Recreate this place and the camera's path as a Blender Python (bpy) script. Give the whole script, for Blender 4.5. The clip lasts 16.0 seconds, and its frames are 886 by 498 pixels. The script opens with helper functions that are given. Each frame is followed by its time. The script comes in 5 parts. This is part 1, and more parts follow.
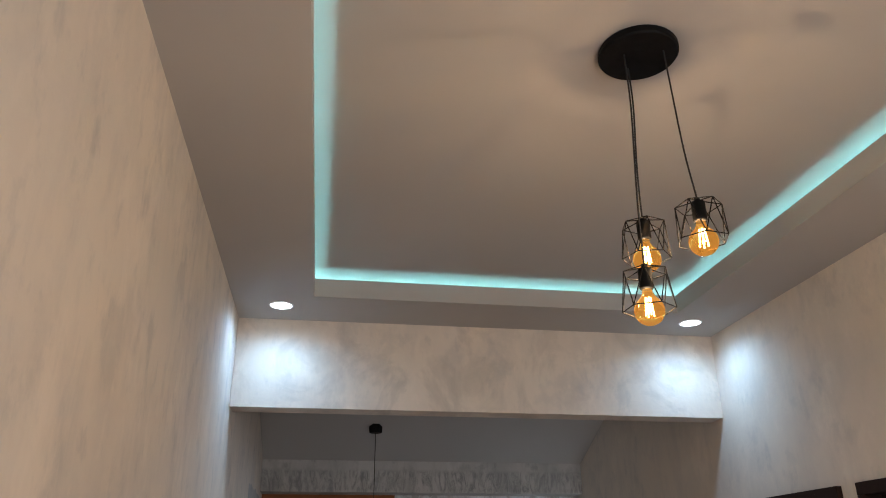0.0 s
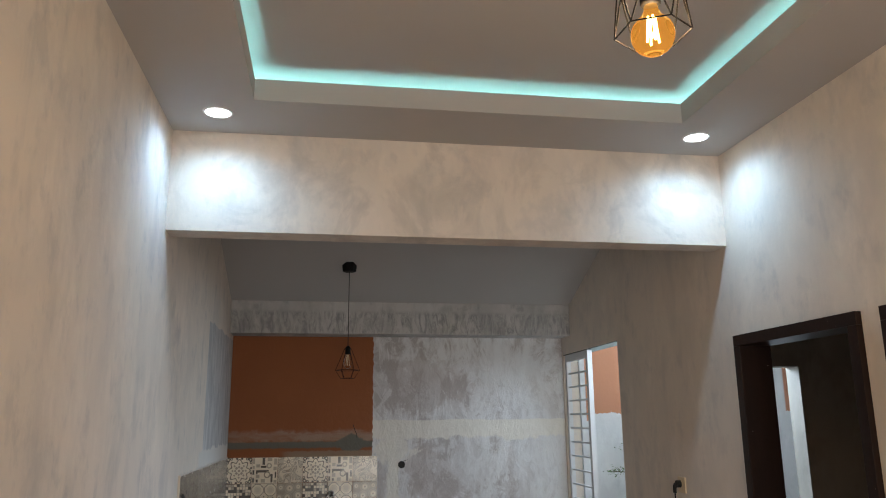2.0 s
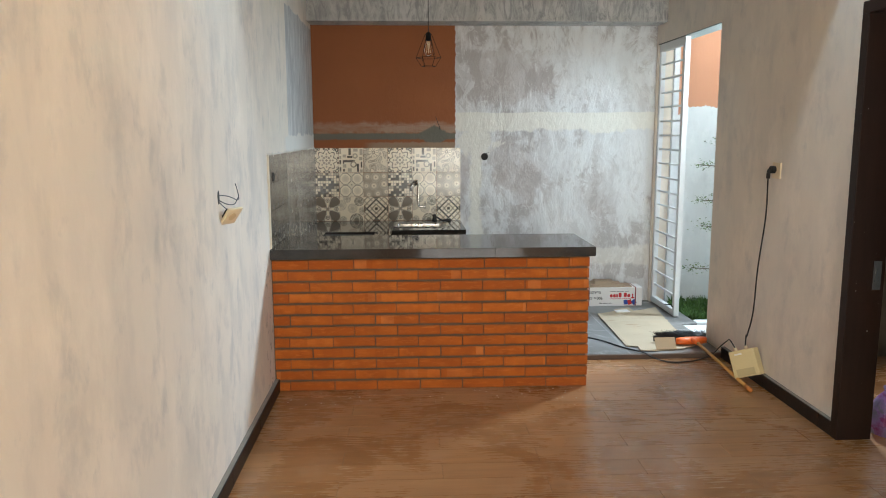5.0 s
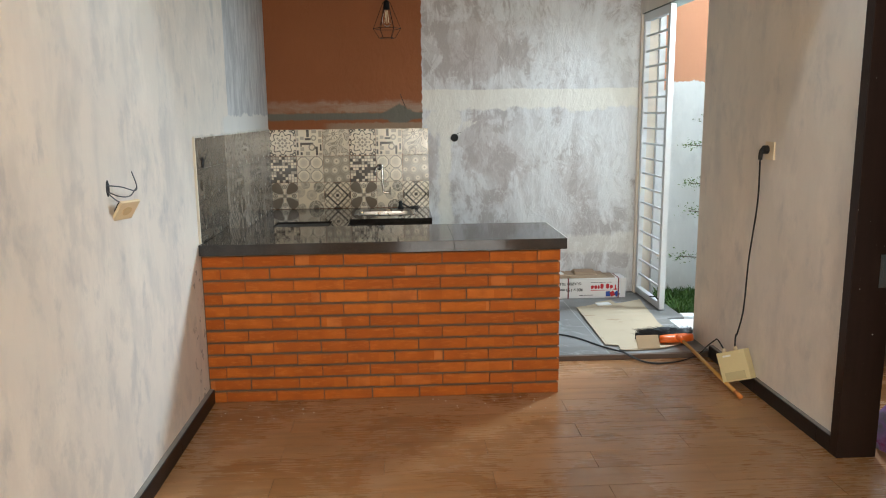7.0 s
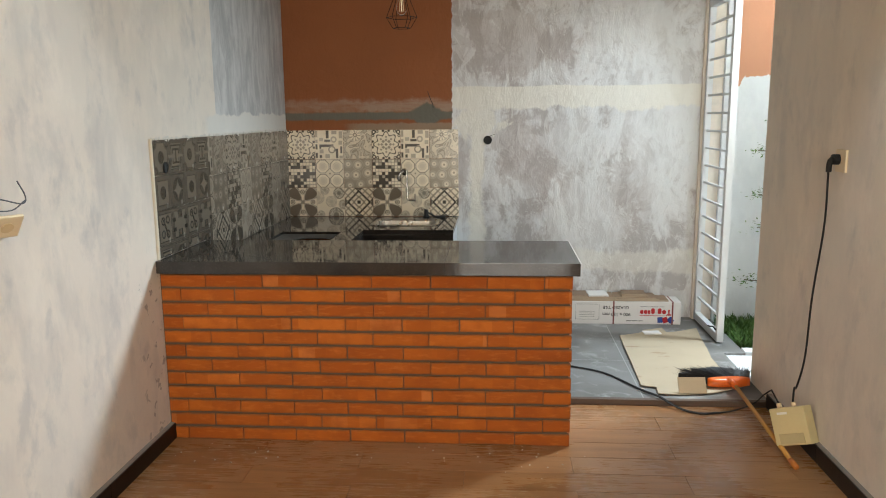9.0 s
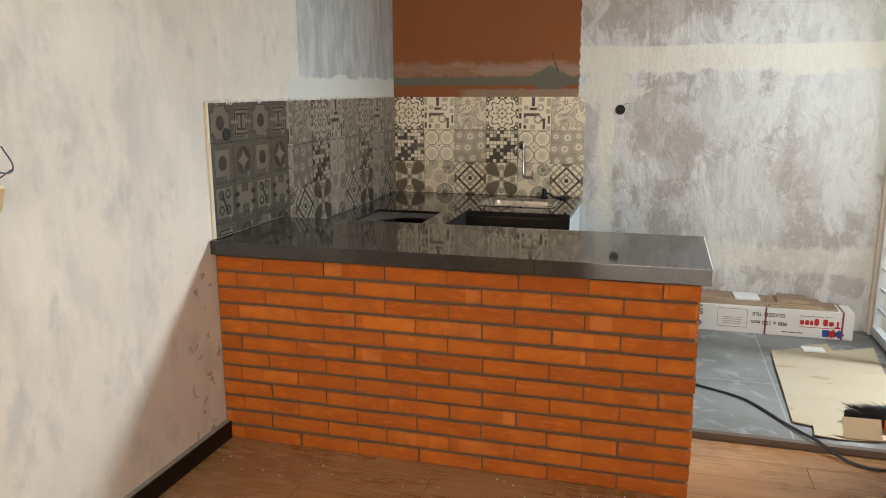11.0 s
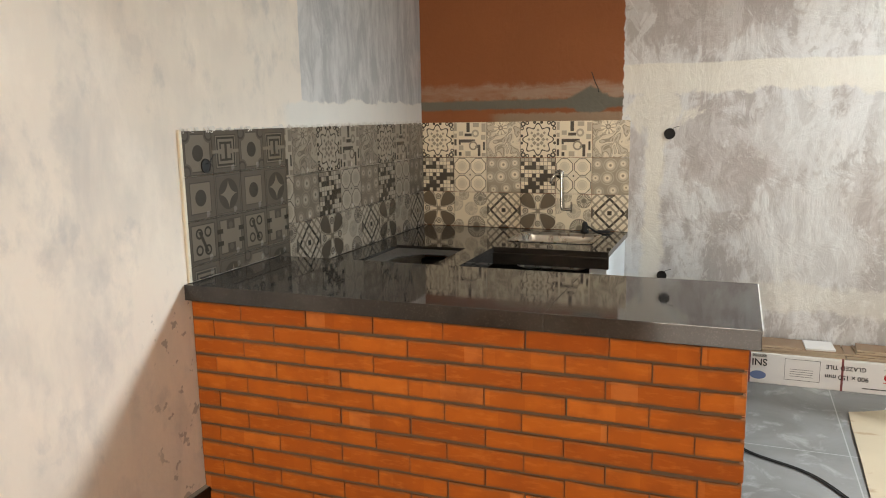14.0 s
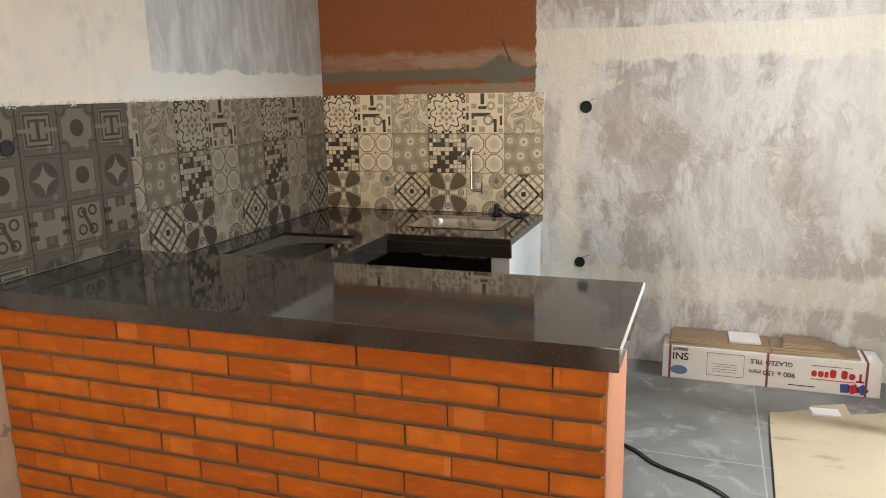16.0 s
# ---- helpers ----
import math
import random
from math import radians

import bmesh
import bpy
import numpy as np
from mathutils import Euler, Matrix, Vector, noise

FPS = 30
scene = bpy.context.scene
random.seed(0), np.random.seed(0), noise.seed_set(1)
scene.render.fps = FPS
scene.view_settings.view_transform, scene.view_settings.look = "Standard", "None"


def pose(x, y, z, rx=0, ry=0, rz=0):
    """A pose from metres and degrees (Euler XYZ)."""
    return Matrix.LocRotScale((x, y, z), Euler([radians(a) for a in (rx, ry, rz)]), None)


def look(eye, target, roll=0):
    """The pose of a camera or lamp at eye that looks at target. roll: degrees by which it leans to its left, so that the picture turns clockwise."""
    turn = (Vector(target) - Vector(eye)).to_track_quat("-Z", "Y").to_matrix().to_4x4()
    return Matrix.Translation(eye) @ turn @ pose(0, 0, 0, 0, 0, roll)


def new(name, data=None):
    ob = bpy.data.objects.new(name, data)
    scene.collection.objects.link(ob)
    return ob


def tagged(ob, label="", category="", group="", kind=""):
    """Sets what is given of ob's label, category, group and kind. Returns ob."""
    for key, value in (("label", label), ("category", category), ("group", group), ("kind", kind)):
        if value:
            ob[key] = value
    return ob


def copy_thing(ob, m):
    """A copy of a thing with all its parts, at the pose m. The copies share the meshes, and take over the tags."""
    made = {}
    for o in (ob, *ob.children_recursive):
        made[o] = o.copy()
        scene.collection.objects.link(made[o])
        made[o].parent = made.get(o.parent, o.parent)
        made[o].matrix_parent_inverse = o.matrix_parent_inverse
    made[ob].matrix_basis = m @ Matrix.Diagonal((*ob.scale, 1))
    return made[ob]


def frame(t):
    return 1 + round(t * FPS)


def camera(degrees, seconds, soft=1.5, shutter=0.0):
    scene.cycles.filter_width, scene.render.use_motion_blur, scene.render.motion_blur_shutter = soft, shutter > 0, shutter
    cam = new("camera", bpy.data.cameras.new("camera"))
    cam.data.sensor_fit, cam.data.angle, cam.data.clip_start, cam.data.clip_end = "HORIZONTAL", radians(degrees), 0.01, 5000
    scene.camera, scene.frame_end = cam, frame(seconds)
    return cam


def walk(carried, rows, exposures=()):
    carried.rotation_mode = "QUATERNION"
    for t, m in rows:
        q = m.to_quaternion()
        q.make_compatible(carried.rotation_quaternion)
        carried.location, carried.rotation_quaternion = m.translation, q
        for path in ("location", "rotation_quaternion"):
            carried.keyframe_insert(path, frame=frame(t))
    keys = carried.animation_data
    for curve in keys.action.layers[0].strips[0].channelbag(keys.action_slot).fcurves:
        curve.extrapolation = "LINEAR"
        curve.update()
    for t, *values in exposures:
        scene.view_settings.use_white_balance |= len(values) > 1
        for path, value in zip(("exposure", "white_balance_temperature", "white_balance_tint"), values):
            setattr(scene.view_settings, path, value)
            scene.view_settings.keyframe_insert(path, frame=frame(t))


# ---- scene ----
# camera and its walk
cam = camera(61.2, 16.0, soft=1.0)
PATH = [
    (0, (0.347, 0.238, 1.712), (0.633, 2.052, 2.505), -0.4),
    (0.5, (0.346, 0.413, 1.704), (0.649, 2.248, 2.441), -0.0),
    (1, (0.378, 0.572, 1.685), (0.737, 2.427, 2.343), -0.1),
    (1.5, (0.487, 0.724, 1.666), (0.855, 2.609, 2.226), -0.4),
    (2, (0.594, 0.826, 1.656), (0.899, 2.752, 2.1), -0.5),
    (2.5, (0.621, 0.883, 1.634), (0.859, 2.846, 1.934), -0.4),
    (3, (0.614, 0.923, 1.58), (0.821, 2.908, 1.709), -0.3),
    (3.5, (0.61, 0.949, 1.532), (0.801, 2.94, 1.48), -0.2),
    (4, (0.593, 0.984, 1.489), (0.759, 2.968, 1.299), -0.1),
    (4.5, (0.593, 0.992, 1.484), (0.718, 2.969, 1.215), -0.2),
    (5, (0.609, 1.003, 1.483), (0.701, 2.978, 1.178), -0.2),
    (7.3, (0.907, 1.533, 1.463), (1.009, 3.499, 1.109), -0.7),
    (7.5, (0.944, 1.568, 1.469), (1.008, 3.535, 1.115), -0.6),
    (8, (1.045, 1.731, 1.471), (1.059, 3.701, 1.123), -0.7),
    (8.5, (1.198, 1.907, 1.45), (1.17, 3.875, 1.099), -0.7),
    (9, (1.334, 2.064, 1.46), (1.188, 4.028, 1.109), -0.5),
    (9.5, (1.333, 2.284, 1.462), (1.037, 4.232, 1.119), -0.4),
    (10, (1.38, 2.486, 1.447), (0.964, 4.41, 1.092), -0.5),
    (12.5, (1.57, 2.91, 1.399), (0.977, 4.756, 0.909), -0.4),
    (13, (1.453, 3.032, 1.412), (0.841, 4.896, 1.021), -0.8),
    (13.5, (1.442, 3.098, 1.407), (0.788, 4.956, 1.062), -1.0),
    (14, (1.601, 3.163, 1.397), (0.881, 4.996, 1.05), -1.0),
    (14.5, (1.755, 3.199, 1.397), (0.997, 5.01, 1.019), -1.2),
    (15, (1.829, 3.273, 1.388), (1.088, 5.087, 0.983), -1.2),
    (15.5, (1.833, 3.47, 1.389), (1.153, 5.302, 0.966), -1.2),
    (16, (1.849, 3.649, 1.39), (1.185, 5.488, 0.971), -1.2),
]
EXPOSURES = [(0, -0.26, 5750, 11), (1.5, -0.12, 5900, 10), (2.5, 0.12, 6150, 9), (3, 0.27, 6350, 8), (3.5, 0.7, 6350, 7), (5, 0.95, 6000, 4), (8.5, 0.95, 6400, 6), (9.5, 0.86, 6550, 6), (12.5, 1.10, 6900, 9), (16, 1.10, 7250, 11)]
walk(cam, [(t, look(eye, target, roll)) for t, eye, target, roll in PATH], EXPOSURES)

# overcast daylight
world = bpy.data.worlds.new("world")
scene.world = world
world.use_nodes = True
wt = world.node_tree
sky = wt.nodes.new("ShaderNodeTexSky")
sky.sky_type, sky.sun_disc = "NISHITA", False
sky.sun_elevation, sky.sun_rotation = radians(58), radians(20)
sky.air_density, sky.dust_density = 1.0, 2.5
wt.links.new(sky.outputs[0], wt.nodes["Background"].inputs[0])
wt.nodes["Background"].inputs[1].default_value = 0.15


def lamp(name, kind, place, energy, colour, target=None, **settings):
    data = bpy.data.lights.new(name, kind)
    data.energy, data.color = energy, colour
    if "size" in settings:
        data.shape, data.size, data.size_y = "RECTANGLE", settings["size"], settings["size_y"]
    if "radius" in settings:
        data.shadow_soft_size = settings["radius"]
    if "spot" in settings:
        data.spot_size, data.spot_blend = radians(settings["spot"]), settings["blend"]
    if "angle" in settings:
        data.angle = radians(settings["angle"])
    ob = new(name, data)
    ob.matrix_world = look(place, target) if target else Matrix.Translation(place)
    return ob


lamp("sun", "SUN", (4.0, 9.0, 8.0), 2.0, (1.0, 0.97, 0.92), (3.35, 6.9, 0.0), angle=25)
# area lamps for the sky: one hidden in the yard, one at the bedroom window
lamp("sky_opening", "AREA", (3.38, 6.68, 2.28), 84, (0.76, 0.89, 1.0), (1.18, 3.18, 1.18), size=0.38, size_y=0.40)
lamp("sky_window", "AREA", (3.54, 5.66, 1.5), 1.2, (0.80, 0.91, 1.0), (3.54, 4.0, 1.0), size=0.65, size_y=1.0)
# added fill lamp at an unseen opening behind the camera
lamp("sky_front", "AREA", (1.55, -1.79, 1.25), 80, (1.0, 0.91, 0.81), (1.55, 3.0, 1.25), size=1.5, size_y=2.0)
WARM, COOL = (1.0, 0.62, 0.31), (0.52, 0.77, 1.0)
PENDANT_W, SPOT_W, STRIP_W = 5.4, 29, 32

# ---------------------------------------------------------------- node helpers


class Nodes:
    """A short way to write a material's nodes."""

    def __init__(self, name, rough=0.8, metal=0.0):
        self.begin(name, rough, metal)

    def begin(self, name, rough, metal=0.0):
        self.m = bpy.data.materials.new(name)
        self.m.use_nodes = True
        self.t = self.m.node_tree
        self.b = self.t.nodes["Principled BSDF"]
        self.b.inputs["Roughness"].default_value, self.b.inputs["Metallic"].default_value = rough, metal
        self.tc = self.t.nodes.new("ShaderNodeTexCoord")

    def put(self, socket, value):
        if isinstance(value, bpy.types.NodeSocket):
            self.t.links.new(value, socket)
        elif isinstance(value, (tuple, list)) and len(value) == 3 and socket.type == "RGBA":
            socket.default_value = (*value, 1)
        else:
            socket.default_value = value

    def set(self, key, value):
        self.put(self.b.inputs[key], value)

    def at(self, kind="Object", scale=(1, 1, 1), shift=(0, 0, 0)):
        n = self.t.nodes.new("ShaderNodeMapping")
        self.put(n.inputs[0], self.tc.outputs[kind])
        n.inputs["Scale"].default_value, n.inputs["Location"].default_value = scale, shift
        return n.outputs[0]

    def own(self, r, scale):
        """Places shifted by an amount of each object's own, so that no two pieces look alike."""
        comb, add = self.t.nodes.new("ShaderNodeCombineXYZ"), self.t.nodes.new("ShaderNodeVectorMath")
        self.put(comb.inputs[0], self.math("MULTIPLY", r, 37.0)), self.put(comb.inputs[1], self.math("MULTIPLY", r, 91.0)), self.put(comb.inputs[2], self.math("MULTIPLY", r, 53.0))
        self.put(add.inputs[0], self.at(scale=scale)), self.put(add.inputs[1], comb.outputs[0])
        return add.outputs[0]

    def noise(self, vec, scale, detail=4, rough=0.55, warp=0.0, colour=False):
        n = self.t.nodes.new("ShaderNodeTexNoise")
        self.put(n.inputs["Vector"], vec)
        n.inputs["Scale"].default_value, n.inputs["Detail"].default_value = scale, detail
        n.inputs["Roughness"].default_value, n.inputs["Distortion"].default_value = rough, warp
        return n.outputs["Color" if colour else "Fac"]

    def ramp(self, fac, *stops, mode="LINEAR"):
        n = self.t.nodes.new("ShaderNodeValToRGB")
        self.put(n.inputs[0], fac)
        e = n.color_ramp.elements
        n.color_ramp.interpolation = mode
        while len(e) < len(stops):
            e.new(0.5)
        for k, (p, c) in zip(e, stops):
            k.position = p
            k.color = (c, c, c, 1) if isinstance(c, (int, float)) else (*c, 1)
        return n.outputs[0]

    def mix(self, fac, a, b, mode="MIX"):
        n = self.t.nodes.new("ShaderNodeMix")
        n.data_type, n.blend_type = "RGBA", mode
        self.put(n.inputs[0], fac), self.put(n.inputs[6], a), self.put(n.inputs[7], b)
        return n.outputs[2]

    def math(self, op, a, b=0.0, c=0.0):
        n = self.t.nodes.new("ShaderNodeMath")
        n.operation = op
        self.put(n.inputs[0], a), self.put(n.inputs[1], b), self.put(n.inputs[2], c)
        return n.outputs[0]

    def split(self, vec):
        n = self.t.nodes.new("ShaderNodeSeparateXYZ")
        self.put(n.inputs[0], vec)
        return n.outputs

    def step(self, value, edge, soft=0.01):
        """0 below the edge, 1 above it."""
        n = self.t.nodes.new("ShaderNodeMapRange")
        n.interpolation_type = "SMOOTHSTEP"
        self.put(n.inputs[0], value)
        n.inputs[1].default_value, n.inputs[2].default_value = edge - soft, edge + soft
        return n.outputs[0]

    def between(self, value, lo, hi, soft=0.01):
        return self.math("MULTIPLY", self.step(value, lo, soft), self.math("SUBTRACT", 1.0, self.step(value, hi, soft)))

    def random(self):
        return self.t.nodes.new("ShaderNodeObjectInfo").outputs["Random"]

    def bump(self, height, strength=0.3, distance=0.01):
        n = self.t.nodes.new("ShaderNodeBump")
        self.put(n.inputs["Height"], height)
        n.inputs["Strength"].default_value, n.inputs["Distance"].default_value = strength, distance
        self.set("Normal", n.outputs[0])


def plain(name, colour, rough=0.5, metal=0.0, vary=0.15, scale=8.0, bump=0.0):
    """One paint or plastic, with a slight mottle and a grain."""
    n = Nodes(name, rough, metal)
    p = n.at()
    big, fine = n.noise(p, scale), n.noise(p, scale * 12, 3)
    dark, light = [c * (1 - vary) for c in colour], [min(1, c * (1 + vary)) for c in colour]
    n.set("Base Color", n.mix(n.math("ADD", n.math("MULTIPLY", big, 0.7), n.math("MULTIPLY", fine, 0.3)), dark, light))
    n.set("Roughness", n.ramp(big, (0.3, max(0.02, rough - 0.08)), (0.7, min(1, rough + 0.08))))
    if bump:
        n.bump(fine, bump, 0.004)
    return n.m


def plaster(name, base, smudge, amount=0.5, streak=(1.6, 1.6, 0.45), rough=0.85):
    """Skim-coated wall: off-white with grey trowel smudges that run up and down. Returns the Nodes and the colour."""
    n = Nodes(name, rough)
    p = n.at(scale=streak)
    a = n.noise(p, 1.6, 4, 0.55, 0.3)
    b = n.noise(n.at(scale=(2.6, 2.6, 0.95), shift=(3, 1, 7)), 2.4, 5, 0.6, 0.25)
    c = n.noise(n.at(), 0.7, 2, 0.5)
    mask = n.math("MULTIPLY", n.ramp(b, (0.50, 0.0), (0.66, 1.0)), n.ramp(a, (0.36, 0.15), (0.62, 1.0)))
    col = n.mix(n.math("MULTIPLY", mask, 0.7 * amount), base, smudge)
    col = n.mix(n.math("MULTIPLY", n.ramp(c, (0.4, 0.0), (0.65, 1.0)), 0.3), col, [x * 0.82 for x in base])
    spots = n.ramp(n.noise(n.at(scale=(1, 1, 0.75), shift=(9, 4, 2)), 5.5, 7, 0.64, 0.2), (0.55, 0.0), (0.64, 1.0))
    col = n.mix(n.math("MULTIPLY", spots, 0.5 * amount), col, smudge)
    cloud = n.noise(n.at(scale=(1, 1, 0.7), shift=(6, 8, 1)), 3.2, 6, 0.62)
    col = n.mix(n.math("MULTIPLY", n.ramp(cloud, (0.48, 0.0), (0.66, 1.0)), 0.4 * amount), col, smudge)
    pale = n.noise(n.at(scale=(1.5, 1.5, 0.8), shift=(2, 5, 5)), 2.6, 6, 0.65)
    col = n.mix(n.math("MULTIPLY", n.ramp(pale, (0.52, 0.0), (0.68, 1.0)), 0.5), col, [min(0.85, x * 1.16) for x in base])
    dab = n.noise(n.at(scale=(1, 1, 0.6), shift=(1, 2, 6)), 8.0, 5, 0.62, 0.2)
    col = n.mix(n.math("MULTIPLY", n.math("MULTIPLY", n.ramp(dab, (0.565, 0.0), (0.67, 1.0)), n.ramp(cloud, (0.40, 0.0), (0.52, 1.0))), 0.75 * amount), col, smudge)
    n.bump(n.math("ADD", n.math("ADD", n.math("MULTIPLY", dab, 0.5), n.math("MULTIPLY", b, 0.6)), n.math("MULTIPLY", n.noise(n.at(), 45, 4), 0.4)), 0.35, 0.007)
    return n, col


# ---------------------------------------------------------------- wall materials
CREAM, SMUDGE, CEMENT, TERRACOTTA = (0.73, 0.66, 0.57), (0.44, 0.425, 0.41), (0.36, 0.365, 0.36), (0.27, 0.094, 0.032)

n, col = plaster("wall plaster", CREAM, SMUDGE, 0.42)
n.set("Base Color", col)
M_WALL = n.m

n, col = plaster("header plaster", CREAM, SMUDGE, 0.5, (1.2, 1.2, 1.0))
blot = n.noise(n.at(scale=(1.6, 1, 1.6), shift=(4, 0, 3)), 2.3, 7, 0.62, 0.7)
n.set("Base Color", n.mix(n.ramp(blot, (0.50, 0.0), (0.58, 0.3), (0.68, 0.55)), col, (0.46, 0.42, 0.375)))
M_HEADER = n.m

# the long wall, with a bare cement patch over the worktop
n, col = plaster("long wall plaster", CREAM, SMUDGE, 0.6)
o = n.split(n.at())
wob = n.math("MULTIPLY", n.math("SUBTRACT", n.noise(n.at(), 9.0, 5, 0.6), 0.5), 0.09)
yy, zz = n.math("ADD", o[1], n.math("MULTIPLY", wob, 0.25)), n.math("ADD", o[2], wob)
patch = n.math("MULTIPLY", n.step(yy, 6.03, 0.004), n.between(zz, 1.475, 2.32, 0.006))
strokes = n.noise(n.at(scale=(2, 4.5, 1.3)), 2.4, 9, 0.72, 0.4)
cement = n.mix(n.ramp(strokes, (0.42, 0.0), (0.60, 1.0)), (0.40, 0.398, 0.39), (0.57, 0.563, 0.545))
col = n.mix(patch, col, cement)
band = n.math("MULTIPLY", n.step(yy, 5.9, 0.05), n.between(zz, 1.36, 1.475, 0.01))
col = n.mix(n.math("MULTIPLY", band, 0.8), col, (0.66, 0.65, 0.61))
chips = n.ramp(n.noise(n.at(shift=(0, 3, 8)), 17.0, 3, 0.55), (0.60, 0.0), (0.64, 1.0))
chips = n.math("MULTIPLY", chips, n.math("MULTIPLY", n.between(o[1], 5.02, 5.3, 0.06), n.between(o[2], 0.05, 0.80, 0.03)))
n.set("Base Color", n.mix(n.math("MULTIPLY", chips, 0.75), col, (0.30, 0.28, 0.25)))
M_LONG = n.m

# kitchen end wall: brushed cement, white filler bands, and a terracotta field
n, col = plaster("end wall plaster", (0.60, 0.60, 0.585), (0.33, 0.335, 0.335), 0.5)
o = n.split(n.at())
rags = n.math("MULTIPLY", n.math("SUBTRACT", n.noise(n.at(), 5.0, 8, 0.7), 0.5), 0.20)
fine = n.math("MULTIPLY", n.math("SUBTRACT", n.noise(n.at(shift=(5, 5, 5)), 22.0, 4, 0.6), 0.5), 0.035)


def swept(scale, bend, shift=(0, 0, 0)):
    """Places bent by a slow swirl, so that strokes curve as a hand sweeps them."""
    swirl, add = n.noise(n.at(shift=shift), 1.7, 2, 0.5, 0.0, True), n.t.nodes.new("ShaderNodeVectorMath")
    add.operation = "MULTIPLY_ADD"
    n.put(add.inputs[0], swirl)
    add.inputs[1].default_value = (bend, bend, bend)
    n.put(add.inputs[2], n.at(scale=scale, shift=shift))
    return add.outputs[0]


strokes = n.noise(swept((4.2, 3, 1.05), 1.3), 2.0, 8, 0.62, 0.2)
strokes_b = n.noise(swept((4.6, 3, 1.7), 2.6, (2, 0, 4)), 1.9, 9, 0.72, 0.3)
cloud = n.noise(n.at(scale=(1, 1, 0.8), shift=(1, 7, 3)), 1.5, 4, 0.6, 0.4)
hand = n.math("ADD", n.math("ADD", n.math("MULTIPLY", strokes, 0.6), n.math("MULTIPLY", strokes_b, 0.4)), n.math("MULTIPLY", n.math("SUBTRACT", cloud, 0.5), 0.35))
brushed = n.mix(n.ramp(hand, (0.455, 0.0), (0.50, 0.65), (0.56, 1.0)), (0.435, 0.415, 0.41), (0.685, 0.695, 0.70))
flecks = n.noise(swept((5.5, 3, 1.4), 2.2, (4, 6, 1)), 2.6, 9, 0.72, 0.3)
brushed = n.mix(n.math("MULTIPLY", n.ramp(flecks, (0.535, 0.0), (0.575, 1.0)), 0.55), brushed, (0.415, 0.39, 0.385))
splash = n.noise(swept((1.6, 2, 1.1), 1.2, (7, 1, 9)), 2.6, 9, 0.70, 0.4)
brushed = n.mix(n.math("MULTIPLY", n.ramp(splash, (0.52, 0.0), (0.57, 1.0)), 0.45), brushed, (0.69, 0.70, 0.705))
scratch = n.noise(swept((6, 3, 2.6), 4.0, (3, 2, 2)), 2.6, 7, 0.68, 0.5)
brushed = n.mix(n.math("MULTIPLY", n.ramp(scratch, (0.57, 0.0), (0.60, 1.0)), 0.5), brushed, (0.72, 0.725, 0.72))


def patch(cx, cz, w, h, rag=2.6):
    """A ragged blot about a place on the wall."""
    d = n.math("ADD", n.math("ABSOLUTE", n.math("DIVIDE", n.math("SUBTRACT", o[0], cx), w)), n.math("ABSOLUTE", n.math("DIVIDE", n.math("SUBTRACT", o[2], cz), h)))
    return n.math("SUBTRACT", 1.0, n.step(n.math("ADD", d, n.math("MULTIPLY", n.math("SUBTRACT", n.math("ADD", n.math("MULTIPLY", splash, 0.6), n.math("MULTIPLY", scratch, 0.4)), 0.5), rag * 2)), 1.0, 0.22))


for cx, cz, w, h in ((1.62, 1.06, 0.28, 0.30), (1.45, 1.95, 0.5, 0.25), (1.42, 1.30, 0.22, 0.2), (2.25, 0.95, 0.2, 0.35), (1.06, 1.12, 0.10, 0.2)):
    brushed = n.mix(n.math("MULTIPLY", patch(cx, cz, w, h), 0.5), brushed, (0.43, 0.39, 0.375))
# pale filler blots, tinted cool so the daylight at the right is in them
for cx, cz, w, h in ((1.86, 1.28, 0.26, 0.22), (2.42, 1.5, 0.35, 0.9), (1.95, 0.72, 0.3, 0.4), (2.2, 2.1, 0.5, 0.18)):
    brushed = n.mix(n.math("MULTIPLY", patch(cx, cz, w, h), 0.55), brushed, (0.69, 0.705, 0.715))
xx, zz = n.math("ADD", o[0], rags), n.math("ADD", o[2], rags)
WHITE_FILL = (0.77, 0.755, 0.69)
crisp = n.math("ADD", o[2], n.math("MULTIPLY", rags, 0.22))
fill = n.math("MAXIMUM", n.math("MULTIPLY", n.step(zz, 1.505, 0.012), n.math("SUBTRACT", 1.0, n.step(crisp, 1.655, 0.006))), n.math("MULTIPLY", n.between(xx, 1.125, 1.235, 0.02), n.between(zz, 0.35, 1.6, 0.03)))
fill = n.math("MAXIMUM", fill, n.math("MULTIPLY", n.between(zz, 0.36, 0.5, 0.02), 0.6))
fill = n.math("MAXIMUM", fill, n.math("MULTIPLY", patch(1.22, 1.40, 0.18, 0.15), 0.9))
brushed = n.mix(n.math("MULTIPLY", fill, 0.85), brushed, WHITE_FILL)
rx, rz = n.math("ADD", o[0], fine), n.math("ADD", o[2], fine)
field = n.math("SUBTRACT", 1.0, n.step(rx, 1.012, 0.003))
orange = n.mix(n.noise(n.at(), 3.0, 4), [c * 0.88 for c in TERRACOTTA], [c * 1.12 for c in TERRACOTTA])
haze_edge = n.math("ADD", o[2], n.math("MULTIPLY", rags, 0.9))
smear = n.ramp(n.noise(n.at(scale=(2.2, 2, 9)), 2.0, 6, 0.6, 0.5), (0.34, 0.35), (0.6, 1.0))
orange = n.mix(n.math("MULTIPLY", n.between(haze_edge, 1.485, 1.57, 0.022), smear), orange, (0.36, 0.245, 0.18))
